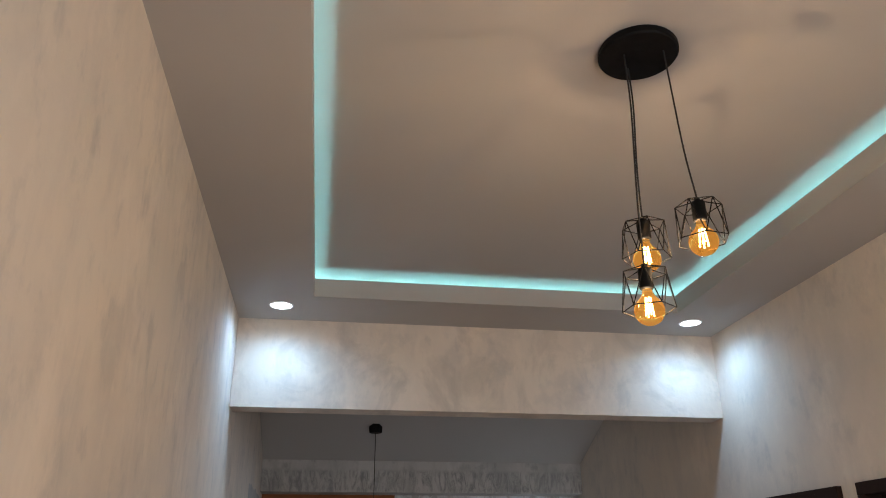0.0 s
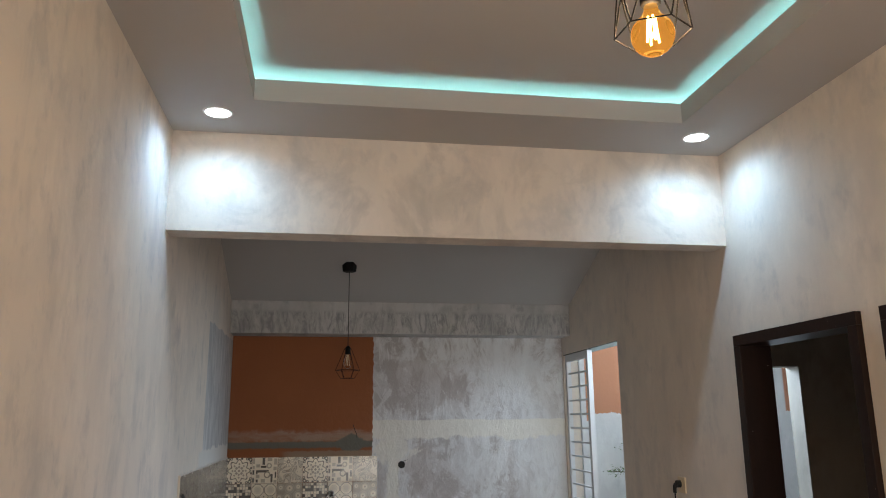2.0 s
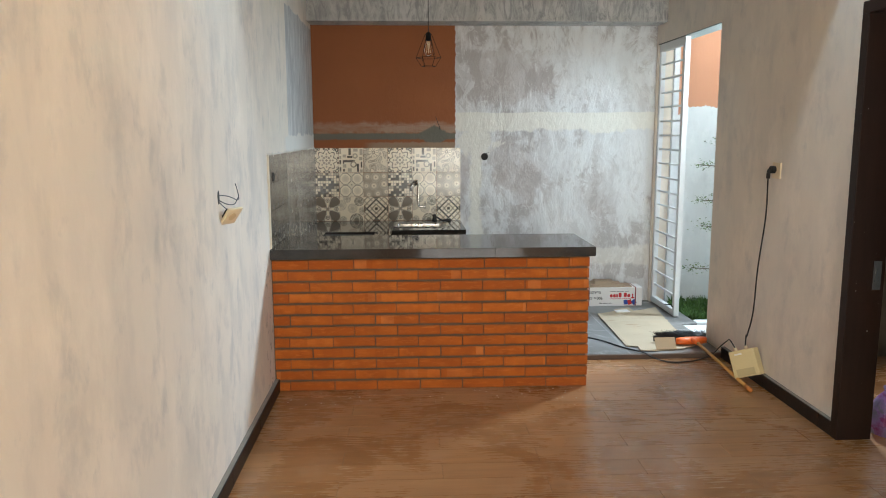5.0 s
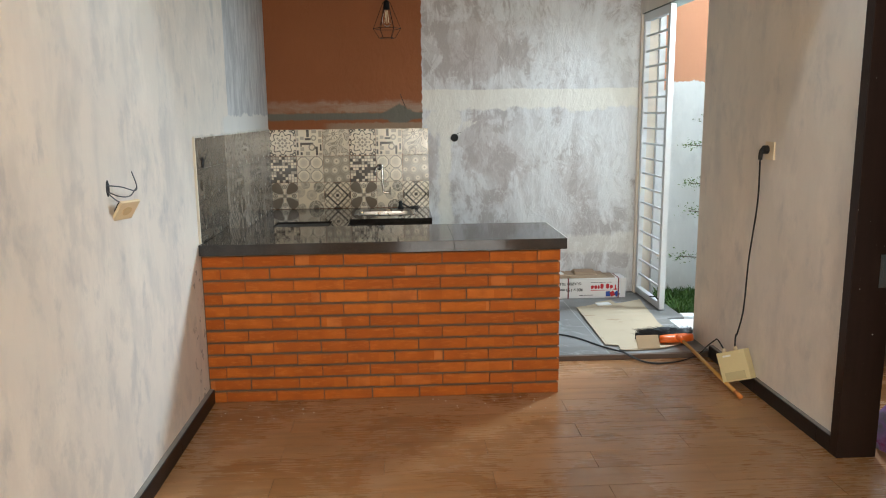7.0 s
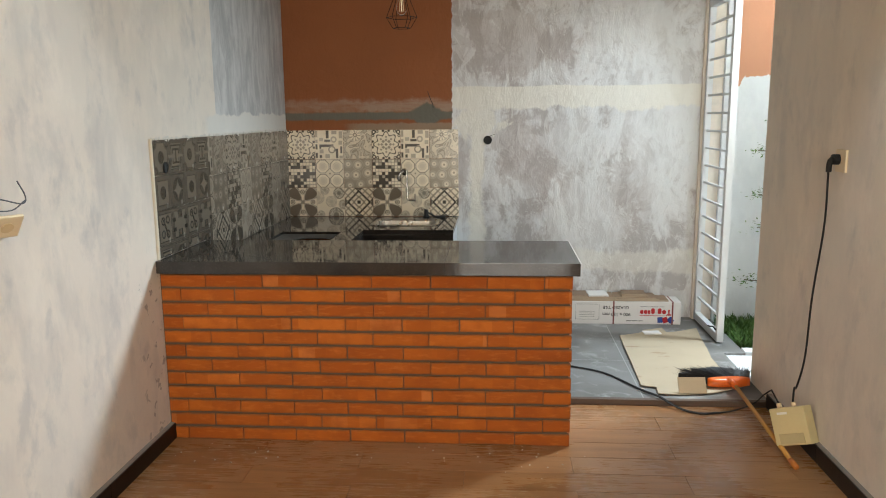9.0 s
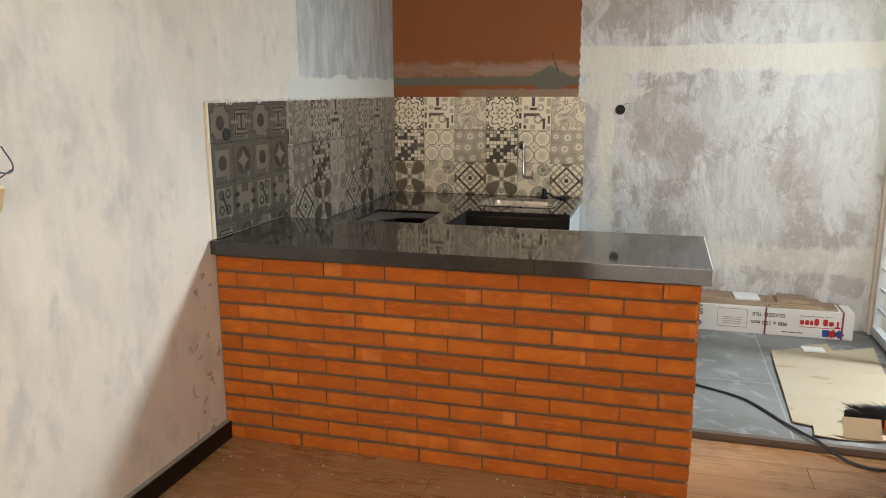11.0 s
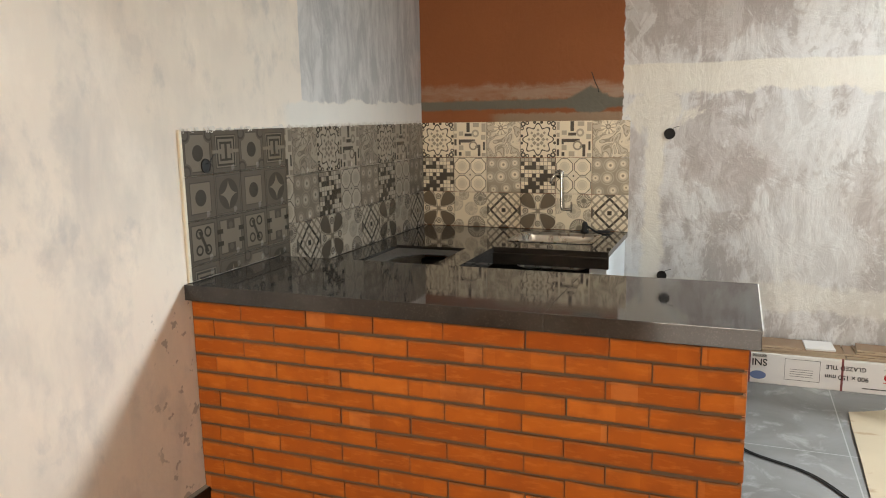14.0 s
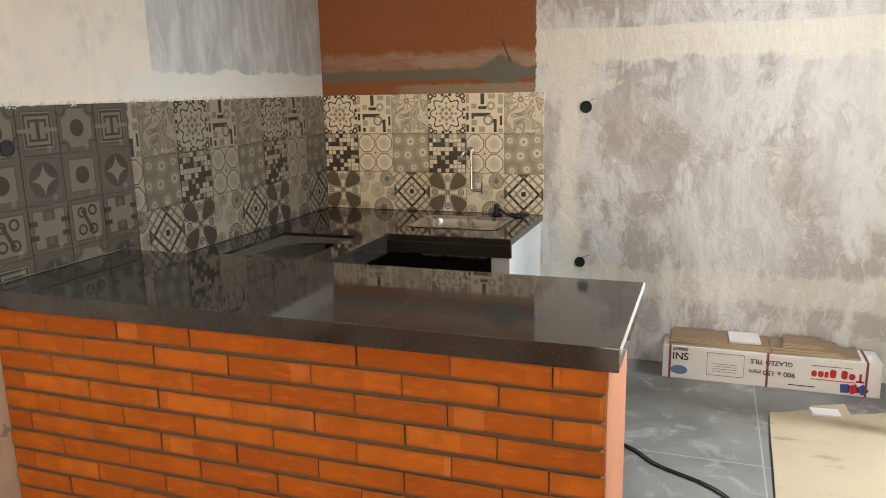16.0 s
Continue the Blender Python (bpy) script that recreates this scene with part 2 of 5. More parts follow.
orange = n.mix(n.between(n.math("ADD", o[2], n.math("MULTIPLY", fine, 0.8)), 1.435, 1.485, 0.008), orange, (0.145, 0.14, 0.115))
mound = n.math("ADD", n.math("ABSOLUTE", n.math("DIVIDE", n.math("SUBTRACT", rx, 0.834), 0.135)), n.math("POWER", n.math("ABSOLUTE", n.math("DIVIDE", n.math("SUBTRACT", rz, 1.465), 0.085)), 1.4))
orange = n.mix(n.math("SUBTRACT", 1.0, n.step(mound, 1.0, 0.15)), orange, (0.145, 0.14, 0.115))
lower = n.between(n.math("ADD", o[2], fine), 1.36, 1.41, 0.006)
orange = n.mix(n.math("MULTIPLY", lower, n.step(n.math("ADD", o[0], rags), 0.30, 0.08)), orange, (0.30, 0.21, 0.14))
col = n.mix(field, brushed, orange)
n.set("Base Color", col)
n.bump(n.math("ADD", n.math("ADD", strokes, strokes_b), n.math("MULTIPLY", n.math("ADD", splash, scratch), 0.8)), 0.6, 0.009)
M_END = n.m

# rough cement of the small beam
n, col = plaster("beam cement", (0.52, 0.515, 0.50), (0.28, 0.285, 0.28), 0.9, (3.0, 1.5, 1.0))
o = n.split(n.at())
rub = n.noise(n.at(scale=(5, 2, 1.4)), 2.8, 7, 0.75, 1.8)
rub = n.math("MULTIPLY", n.ramp(rub, (0.44, 0.0), (0.60, 1.0)), n.between(n.math("ADD", o[2], n.math("MULTIPLY", rub, 0.10)), 2.42, 2.60, 0.02))
n.set("Base Color", n.mix(rub, col, (0.27, 0.275, 0.275)))
M_BEAM = n.m

# yard wall: whitewash below, terracotta above, with a ragged edge
n, col = plaster("yard wall paint", (0.72, 0.74, 0.75), (0.55, 0.57, 0.58), 0.5)
o = n.split(n.at())
rag = n.math("MULTIPLY", n.math("SUBTRACT", n.noise(n.at(), 8.0, 5, 0.65), 0.5), 0.14)
edge = n.math("ADD", o[2], rag)
up = n.math("SUBTRACT", edge, n.math("MULTIPLY", n.step(o[0], 2.95, 0.02), 0.075))
span = n.math("MAXIMUM", n.between(n.math("ADD", o[0], n.math("MULTIPLY", rag, 0.05)), 2.885, 3.9, 0.004), n.between(o[0], 4.80, 4.94, 0.01))
field = n.math("MULTIPLY", n.step(up, 1.63, 0.004), span)
n.set("Base Color", n.mix(field, col, (0.52, 0.25, 0.145)))
M_YARD = n.m

# bedroom plaster on a much darker base than the other walls
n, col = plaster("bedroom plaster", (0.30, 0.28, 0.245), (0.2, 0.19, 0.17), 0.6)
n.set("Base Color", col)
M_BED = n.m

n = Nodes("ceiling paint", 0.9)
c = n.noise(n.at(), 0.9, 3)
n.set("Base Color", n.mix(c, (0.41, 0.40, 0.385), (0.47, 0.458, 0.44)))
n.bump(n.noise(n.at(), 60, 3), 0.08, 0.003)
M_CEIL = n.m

n = Nodes("smooth cement floor", 0.45)
p = n.at()
a, b = n.noise(p, 2.4, 6, 0.6, 0.8), n.noise(n.at(shift=(4, 2, 0)), 6.5, 6, 0.65, 0.5)
col = n.mix(n.ramp(a, (0.35, 0.0), (0.65, 1.0)), (0.118, 0.114, 0.107), (0.22, 0.216, 0.208))
col = n.mix(n.ramp(b, (0.54, 0.0), (0.70, 0.75)), col, (0.40, 0.40, 0.39))
o = n.split(p)
joint = n.math("MAXIMUM", n.between(o[0], 2.080, 2.085, 0.0015), n.math("MULTIPLY", n.between(o[1], 6.374, 6.379, 0.0015), n.between(o[0], 0.0, 3.0)))
n.set("Base Color", n.mix(joint, col, (0.36, 0.36, 0.345)))
n.set("Roughness", n.ramp(a, (0.3, 0.32), (0.7, 0.6)))
n.bump(b, 0.12, 0.004)
M_CEMENT_FLOOR = n.m

# wood-look plank tile
n = Nodes("wood plank tile", 0.34)
r = n.random()
q = n.own(r, (1.2, 14, 14))
g = n.noise(q, 2.0, 6, 0.58, 0.4)
g2 = n.noise(q, 7.0, 4, 0.6, 0.3)
col = n.mix(n.ramp(g, (0.30, 0.0), (0.70, 1.0)), (0.235, 0.104, 0.036), (0.385, 0.190, 0.072))
col = n.mix(n.math("MULTIPLY", g2, 0.35), col, (0.20, 0.095, 0.042))
col = n.mix(n.math("MULTIPLY", r, 0.3), col, (0.40, 0.225, 0.115))
geo = n.t.nodes.new("ShaderNodeNewGeometry").outputs["Position"]
tread = n.noise(geo, 1.9, 5, 0.6, 0.6)
col = n.mix(n.ramp(tread, (0.46, 0.0), (0.66, 0.45)), col, (0.19, 0.085, 0.030))
col = n.mix(n.ramp(n.noise(geo, 3.3, 4, 0.55), (0.58, 0.0), (0.72, 0.25)), col, (0.45, 0.30, 0.19))
n.set("Base Color", col)
n.set("Roughness", n.math("ADD", n.ramp(g2, (0.3, 0.19), (0.7, 0.27)), n.ramp(tread, (0.35, 0.10), (0.65, 0.0))))
n.bump(g2, 0.04, 0.002)
M_PLANK = n.m
M_GROUT = plain("floor grout", (0.16, 0.10, 0.06), 0.9)


def flecked(name, colour, rough):
    """Dark stain or tile with a few specks of wall paint."""
    n = Nodes(name, rough)
    g = n.noise(n.at(scale=(8, 8, 1)), 6, 5, 0.6)
    speck = n.ramp(n.noise(n.at(), 55, 2, 0.5), (0.775, 0.0), (0.80, 1.0))
    n.set("Base Color", n.mix(speck, n.mix(g, [c * 0.6 for c in colour], [c * 1.4 for c in colour]), (0.45, 0.43, 0.39)))
    n.set("Specular IOR Level", 0.25)
    n.bump(g, 0.12, 0.003)
    return n.m


M_DARKWOOD = flecked("dark stained wood", (0.017, 0.008, 0.005), 0.45)
M_BASE = flecked("dark skirting tile", (0.014, 0.009, 0.007), 0.4)

# terracotta brick: fired tones that change in blocks along a brick, pale rubbed spots, mortar smeared over the edges
n = Nodes("terracotta brick", 0.72)
r = n.random()
p, q = n.own(r, (1, 1, 1)), n.own(r, (1, 1, 4))
o = n.split(n.at())
a, b = n.noise(p, 9, 5), n.noise(q, 16, 5, 0.65)
col = n.ramp(r, (0.0, (0.35, 0.080, 0.008)), (0.35, (0.42, 0.103, 0.010)), (0.8, (0.46, 0.119, 0.012)), (1.0, (0.52, 0.143, 0.018)))
for width, lo, amount, tone in ((0.11, 0.62, 0.5, (0.35, 0.082, 0.009)), (0.075, 0.955, 0.5, (0.64, 0.22, 0.055))):
    cell = n.t.nodes.new("ShaderNodeTexWhiteNoise")
    cell.noise_dimensions = "1D"
    n.put(cell.inputs["W"], n.math("FLOOR", n.math("ADD", n.math("DIVIDE", o[0], width), n.math("MULTIPLY", r, 917.3))))
    col = n.mix(n.math("MULTIPLY", n.step(cell.outputs["Value"], lo, 0.02), amount), col, tone)
col = n.mix(n.ramp(a, (0.33, 0.65), (0.58, 0.0)), col, (0.29, 0.066, 0.009))
col = n.mix(n.ramp(b, (0.52, 0.0), (0.72, 0.45)), col, (0.60, 0.19, 0.030))
high = n.math("ABSOLUTE", n.math("SUBTRACT", o[2], 0.0284))
smear = n.step(n.math("ADD", high, n.math("MULTIPLY", n.math("SUBTRACT", n.noise(q, 22, 5, 0.65), 0.5), 0.022)), 0.0240, 0.0065)
col = n.mix(n.math("MULTIPLY", smear, 0.8), col, (0.18, 0.084, 0.034))
ends = n.math("ABSOLUTE", n.math("SUBTRACT", n.split(n.at("Generated"))[0], 0.5))
ends = n.step(n.math("ADD", ends, n.math("MULTIPLY", n.math("SUBTRACT", n.noise(q, 22, 5, 0.65), 0.5), 0.05)), 0.487, 0.022)
col = n.mix(n.math("MULTIPLY", ends, 0.6), col, (0.19, 0.085, 0.034))
n.set("Base Color", col)
n.set("Specular IOR Level", 0.2)
n.bump(n.math("ADD", n.math("MULTIPLY", b, 0.5), n.noise(p, 60, 3)), 0.3, 0.003)
M_BRICK = n.m
M_MORTAR = plain("grey mortar", (0.125, 0.082, 0.052), 0.95, 0, 0.3, 18, 0.4)
M_ENDPAINT = plain("peach end plaster", (0.58, 0.24, 0.13), 0.85, 0, 0.2, 7, 0.2)

n = Nodes("black granite tile", 0.13)
p = n.at()
sp = n.noise(p, 240, 2)
col = n.mix(n.ramp(sp, (0.55, 0.0), (0.75, 1.0)), (0.024, 0.021, 0.019), (0.055, 0.05, 0.045))
dust = n.noise(p, 4, 5, 0.6)
n.set("Base Color", n.mix(n.ramp(dust, (0.45, 0.0), (0.75, 0.35)), col, (0.085, 0.08, 0.072)))
n.set("Roughness", n.ramp(dust, (0.35, 0.035), (0.7, 0.075)))
M_GRANITE = n.m
M_WHITE = plain("white enamel", (0.74, 0.76, 0.77), 0.4, 0, 0.06, 9)
M_BLACK = plain("black metal", (0.005, 0.005, 0.005), 0.6, 0.0, 0.2, 20)
M_BLACK.node_tree.nodes["Principled BSDF"].inputs["Specular IOR Level"].default_value = 0.12
M_RUBBER = plain("black rubber cable", (0.008, 0.008, 0.008), 0.7)
M_CHROME = plain("chrome", (0.50, 0.49, 0.47), 0.2, 1.0, 0.04)
M_STEEL = plain("brushed steel", (0.62, 0.60, 0.56), 0.30, 1.0, 0.08, 20)
# near-black: the unlit space under the worktop and in holes is in this colour
M_VOID = plain("unlit black cement", (0.02, 0.018, 0.016), 0.95, 0, 0.4, 6, 0.3)

# ---------------------------------------------------------------- mesh helpers


def box(bm, x0, x1, y0, y1, z0, z1, bevel=0.0, turn=None):
    """A box between two corners, its edges rounded by bevel; turn: a pose applied to it."""
    v = [bm.verts.new((x, y, z)) for x in (x0, x1) for y in (y0, y1) for z in (z0, z1)]
    f = [bm.faces.new([v[i] for i in q]) for q in ((0, 1, 3, 2), (4, 6, 7, 5), (0, 4, 5, 1), (2, 3, 7, 6), (0, 2, 6, 4), (1, 5, 7, 3))]
    if turn:
        bmesh.ops.transform(bm, matrix=turn, verts=v)
    if bevel:
        edges = list({e for q in f for e in q.edges})
        bmesh.ops.bevel(bm, geom=edges, offset=bevel, segments=2, profile=0.7, affect="EDGES", clamp_overlap=True)
    return v


def tube(bm, points, radius, sides=8, closed=False):
    """A round bar along points."""
    pts = [Vector(p) for p in points]
    rings = []
    side = None
    for i, p in enumerate(pts):
        a = pts[i - 1] if (i or closed) else p
        b = pts[(i + 1) % len(pts)] if (i < len(pts) - 1 or closed) else p
        d = (b - a).normalized()
        ref = side if side is not None else (Vector((0, 0, 1)) if abs(d.z) < 0.9 else Vector((1, 0, 0)))
        u = (ref - d * ref.dot(d))
        u = u.normalized() if u.length > 1e-5 else d.orthogonal().normalized()
        side = u
        w = d.cross(u)
        rings.append([bm.verts.new(p + radius * (math.cos(k * math.tau / sides) * u + math.sin(k * math.tau / sides) * w)) for k in range(sides)])
    pairs = list(zip(rings, rings[1:])) + ([(rings[-1], rings[0])] if closed else [])
    for r, s in pairs:
        for k in range(sides):
            bm.faces.new((r[k], r[(k + 1) % sides], s[(k + 1) % sides], s[k]))
    if not closed:
        bm.faces.new(rings[0][::-1]), bm.faces.new(rings[-1])


def lathe(bm, profile, sides=24, centre=(0, 0, 0)):
    """A body turned about the z axis from (radius, height) pairs."""
    cx, cy, cz = centre
    rings = []
    for r, z in profile:
        if r < 1e-6:
            rings.append([bm.verts.new((cx, cy, cz + z))])
        else:
            rings.append([bm.verts.new((cx + r * math.cos(k * math.tau / sides), cy + r * math.sin(k * math.tau / sides), cz + z)) for k in range(sides)])
    for a, b in zip(rings, rings[1:]):
        for k in range(sides):
            j = (k + 1) % sides
            q = [a[k % len(a)], a[j % len(a)], b[j % len(b)], b[k % len(b)]]
            q = [v for i, v in enumerate(q) if v not in q[:i]]
            if len(q) > 2:
                bm.faces.new(q)


def curve_through(points, steps=8):
    """A smooth line through points."""
    p = [Vector(a) for a in points]
    p = [2 * p[0] - p[1], *p, 2 * p[-1] - p[-2]]
    out = []
    for a, b, c, d in zip(p, p[1:], p[2:], p[3:]):
        for k in range(steps):
            t = k / steps
            out.append(0.5 * (2 * b + (c - a) * t + (2 * a - 5 * b + 4 * c - d) * t * t + (3 * b - a - 3 * c + d) * t ** 3))
    return out + [p[-2]]


def mesh_of(name, bm, material, smooth=False):
    bmesh.ops.recalc_face_normals(bm, faces=bm.faces)
    me = bpy.data.meshes.new(name)
    bm.to_mesh(me)
    bm.free()
    me.materials.append(material)
    if smooth:
        for f in me.polygons:
            f.use_smooth = True
    return me


def part(name, bm, material, parent, label="", smooth=False):
    """ONE mesh object under a thing or under a part."""
    ob = new(name, mesh_of(name, bm, material, smooth))
    if parent is not None:
        ob.parent = parent
    return tagged(ob, label)


def thing(name, label, category, group="", at=(0, 0, 0), turn=(0, 0, 0)):
    ob = new(name)
    ob.empty_display_size = 0.05
    ob.matrix_basis = pose(*at, *turn)
    return tagged(ob, label, category, group)


def single(name, bm, material, label, category, group="", smooth=False, at=None):
    ob = new(name, mesh_of(name, bm, material, smooth))
    if at is not None:
        ob.matrix_basis = at
    return tagged(ob, label, category, group)


def structure(name, boxes, material, label, category="", bevel=0.0):
    bm = bmesh.new()
    for b in boxes:
        box(bm, *b, bevel)
    ob = new(name, mesh_of(name, bm, material))
    return tagged(ob, label, category or name.split("_")[0], kind="structure")


# ---------------------------------------------------------------- the large structure
XL, XR, YB, Y0 = -0.172, 2.705, 7.365, -1.8      # inner faces of the long walls, the end wall, the wall behind
HEAD0, HEAD1, HEADZ = 4.45, 4.60, 2.55           # wall over the kitchen opening
SOFFIT, LIP, LEDGEZ, TRAY = 3.055, 3.157, 3.075, 3.195
KF, KSTEP = 0.025, 5.74                          # kitchen floor and its front edge

wall_left = structure("wall_left", [(XL - 0.15, XL, Y0, 7.52, -0.15, 3.75)], M_LONG, "long skim-coated wall with grey trowel smudges", "wall")
wall_end = structure("wall_end", [(XL, 2.84, YB, 7.52, -0.15, 3.2)], M_END, "kitchen end wall, brushed cement beside terracotta paint", "wall")
small_beam = structure("wall_beam", [(XL, XR, 7.115, YB - 0.001, 2.36, 3.0)], M_BEAM, "rough cement beam along the end wall", "beam", 0.004)
D1, D2, DZ = (3.505, 4.428), (2.44, 3.372), 2.065
O0, O1, OZ = 6.056, 7.335, 2.21
structure("wall_right", [
    (XR, 2.84, Y0, D2[0], -0.15, 3.75), (XR, 2.84, D2[0], D2[1], DZ, 3.75), (XR, 2.84, D2[1], D1[0], -0.15, 3.75),
    (XR, 2.84, D1[0], D1[1], DZ, 3.75), (XR, 2.84, D1[1], O0, -0.15, 3.75), (XR, 2.84, O0, O1, OZ, 3.75), (XR, 2.84, O1, YB, -0.15, 3.75)],
    M_WALL, "skim-coated wall with two doorways and a yard opening", "wall")
# added lining; its dark colour holds the lintel's shade against the nearby yard lamp
structure("trim_lintel", [(XR + 0.004, 2.838, O0 + 0.002, O1 - 0.002, OZ - 0.006, OZ + 0.002)], plain("shaded grey-green lining", (0.17, 0.185, 0.165), 0.9, 0, 0.2, 9, 0.3), "thin lining under the yard opening, coloured dark for its shade", "lintel")
# closes the room out of view; its opening is added for the fill lamp
structure("wall_behind", [(XL - 0.15, 0.80, Y0 - 0.15, Y0, -0.15, 3.75), (2.30, 2.84, Y0 - 0.15, Y0, -0.15, 3.75), (0.80, 2.30, Y0 - 0.15, Y0, 2.25, 3.75), (0.80, 2.30, Y0 - 0.15, Y0, -0.15, 0.25)], M_WALL, "unseen skim-coated wall behind the view, with an added opening", "wall")
structure("wall_header", [(XL, XR, HEAD0, HEAD1, HEADZ, 3.75)], M_HEADER, "plastered wall over the wide kitchen opening", "wall")

# lowered edge of the living room's ceiling, its lip, and the raised middle
TX0, TX1, TY0, TY1, LEDGE = 0.253, 2.288, 0.40, 4.03, 0.19
bm = bmesh.new()
for b in ((XL, TX0, Y0, HEAD0), (TX1, XR, Y0, HEAD0), (TX0, TX1, TY1, HEAD0), (TX0, TX1, Y0, TY0)):
    box(bm, *b, SOFFIT, LEDGEZ)
W = 0.012
for b in ((TX0 - W, TX0, TY0 - W, TY1 + W), (TX1, TX1 + W, TY0 - W, TY1 + W), (TX0, TX1, TY1, TY1 + W), (TX0, TX1, TY0 - W, TY0)):
    box(bm, *b, LEDGEZ, LIP)
for b in ((XL, TX0 - LEDGE, Y0, HEAD0), (TX1 + LEDGE, XR, Y0, HEAD0), (TX0 - LEDGE, TX1 + LEDGE, TY1 + LEDGE, HEAD0), (TX0 - LEDGE, TX1 + LEDGE, Y0, TY0 - LEDGE)):
    box(bm, *b, LEDGEZ, TRAY)
box(bm, XL, XR, Y0, HEAD0, TRAY, TRAY + 0.1)
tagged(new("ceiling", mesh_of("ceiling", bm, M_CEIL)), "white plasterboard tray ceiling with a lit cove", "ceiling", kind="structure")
# kitchen ceiling, sloping down to the end wall
bm = bmesh.new()
za, zb = 2.555 + 0.378 * (7.365 - HEAD1), 2.53
v = [bm.verts.new(p) for p in ((XL, HEAD1, za), (XR, HEAD1, za), (XR, YB, zb), (XL, YB, zb), (XL, HEAD1, za + 0.1), (XR, HEAD1, za + 0.1), (XR, YB, zb + 0.1), (XL, YB, zb + 0.1))]
for q in ((0, 1, 2, 3), (4, 5, 6, 7), (0, 1, 5, 4), (1, 2, 6, 5), (2, 3, 7, 6), (3, 0, 4, 7)):
    bm.faces.new([v[i] for i in q])
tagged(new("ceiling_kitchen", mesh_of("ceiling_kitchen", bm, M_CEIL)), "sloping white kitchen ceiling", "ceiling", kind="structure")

# floors
floor = structure("floor", [(XL, XR, Y0, KSTEP, -0.15, -0.004)], M_GROUT, "glossy brown wood-look plank tile floor", "floor")
structure("floor_kitchen", [(XL, XR, KSTEP + 0.03, YB, -0.15, KF)], M_CEMENT_FLOOR, "bare grey cement kitchen floor with pale stains", "floor")
M_STRIP = plain("worn wood strip", (0.10, 0.065, 0.045), 0.6, 0, 0.3, 12, 0.2)
structure("trim_threshold", [(1.55, XR, KSTEP, KSTEP + 0.03, -0.1, KF + 0.004)], M_STRIP, "dusty brown edging strip at the floor step", "trim", 0.004)
SK, SKZ = 0.026, 0.074                           # skirting: thickness and height
M_DUST = plain("plaster dust", (0.25, 0.225, 0.195), 0.95, 0, 0.35, 25, 0.4)


def skirting(name, face, side, runs, label):
    """Skirting along a wall's face: a bedding strip, a row of dark tiles, and plaster dust on their top edge."""
    base = structure(name, [tuple(sorted((face, face + side * (SK - 0.004)))) + (y0, y1, 0, SKZ - 0.003) for y0, y1 in runs], M_GROUT, label, "baseboard")
    bm = bmesh.new()
    for y0, y1 in runs:
        box(bm, *sorted((face, face + side * (SK - 0.005))), y0, y1, SKZ - 0.002, SKZ + 0.0015, 0.001)
    part("dust", bm, M_DUST, base, "grey plaster dust on the top edge")
    shapes = {}
    for y0, y1 in runs:
        top = y1
        while top - y0 > 0.02:
            ln = round(min(0.60, top - y0), 4)
            if ln not in shapes:
                bm = bmesh.new()
                box(bm, -SK / 2, SK / 2, 0.001, ln - 0.001, 0.0005, SKZ - 0.0005, 0.002)
                shapes[ln] = mesh_of("skirting_tile", bm, M_BASE)
            ob = new("skirting_tile", shapes[ln])
            ob.parent, ob.matrix_basis = base, Matrix.Translation((face + side * (SK / 2 + 0.0005), top - ln, 0))
            top -= ln


skirting("baseboard_left", XL, 1, [(Y0, 5.236)], "dark brown skirting tiles")
skirting("baseboard_right", XR, -1, [(D1[1] + 0.002, KSTEP - 0.002), (D2[1] + 0.002, D1[0] - 0.002), (Y0, D2[0] - 0.002)], "dark brown skirting tiles, paint-flecked")

# bedroom beyond the doorway
WX0, WX1, WZ0, WZ1 = 3.15, 3.89, 0.96, 2.0
structure("wall_bedroom_window", [(2.84, WX0, 5.7, 5.85, -0.15, 3.75), (WX1, 5.65, 5.7, 5.85, -0.15, 3.75), (WX0, WX1, 5.7, 5.85, -0.15, WZ0), (WX0, WX1, 5.7, 5.85, WZ1, 3.75)], M_BED, "dark grey bedroom wall with a window opening", "wall")
structure("wall_bedroom_far", [(5.5, 5.65, 1.5, 5.7, -0.15, 3.75)], M_BED, "dark grey bedroom wall", "wall")
structure("wall_bedroom_front", [(2.84, 5.5, 1.35, 1.5, -0.15, 3.75)], M_BED, "dark grey bedroom wall", "wall")
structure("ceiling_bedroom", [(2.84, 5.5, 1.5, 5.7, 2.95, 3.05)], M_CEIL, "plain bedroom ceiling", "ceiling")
structure("floor_bedroom", [(2.70, 5.5, 1.5, 5.7, -0.15, -0.001)], M_PLANK, "brown tiled bedroom floor", "floor")

# yard
M_PAVE = plain("white paving", (0.66, 0.68, 0.69), 0.6, 0, 0.08, 5, 0.1)
M_SOIL = plain("dark soil", (0.06, 0.05, 0.035), 0.95, 0, 0.4, 10, 0.4)
structure("wall_yard", [(2.84, 6.15, 7.3, 7.45, -0.3, 3.3), (6.0, 6.15, 5.85, 7.3, -0.3, 3.3)], M_YARD, "yard wall, whitewashed below and terracotta above", "wall")
structure("ground", [(-400, 400, -400, 400, -0.6, -0.155)], M_SOIL, "bare dark soil", "ground")
structure("pavement_yard", [(XR + 0.003, 3.35, O0 + 0.001, 6.56, -0.16, 0.006), (2.84, 6.0, 5.851, O0, -0.16, 0.004)], M_PAVE, "pale paving at the yard step", "pavement")
structure("trim_kerb", [(2.842, 6.0, 6.565, 6.66, -0.16, 0.026)], M_PAVE, "pale cement kerb along the grass bed", "kerb", 0.006)
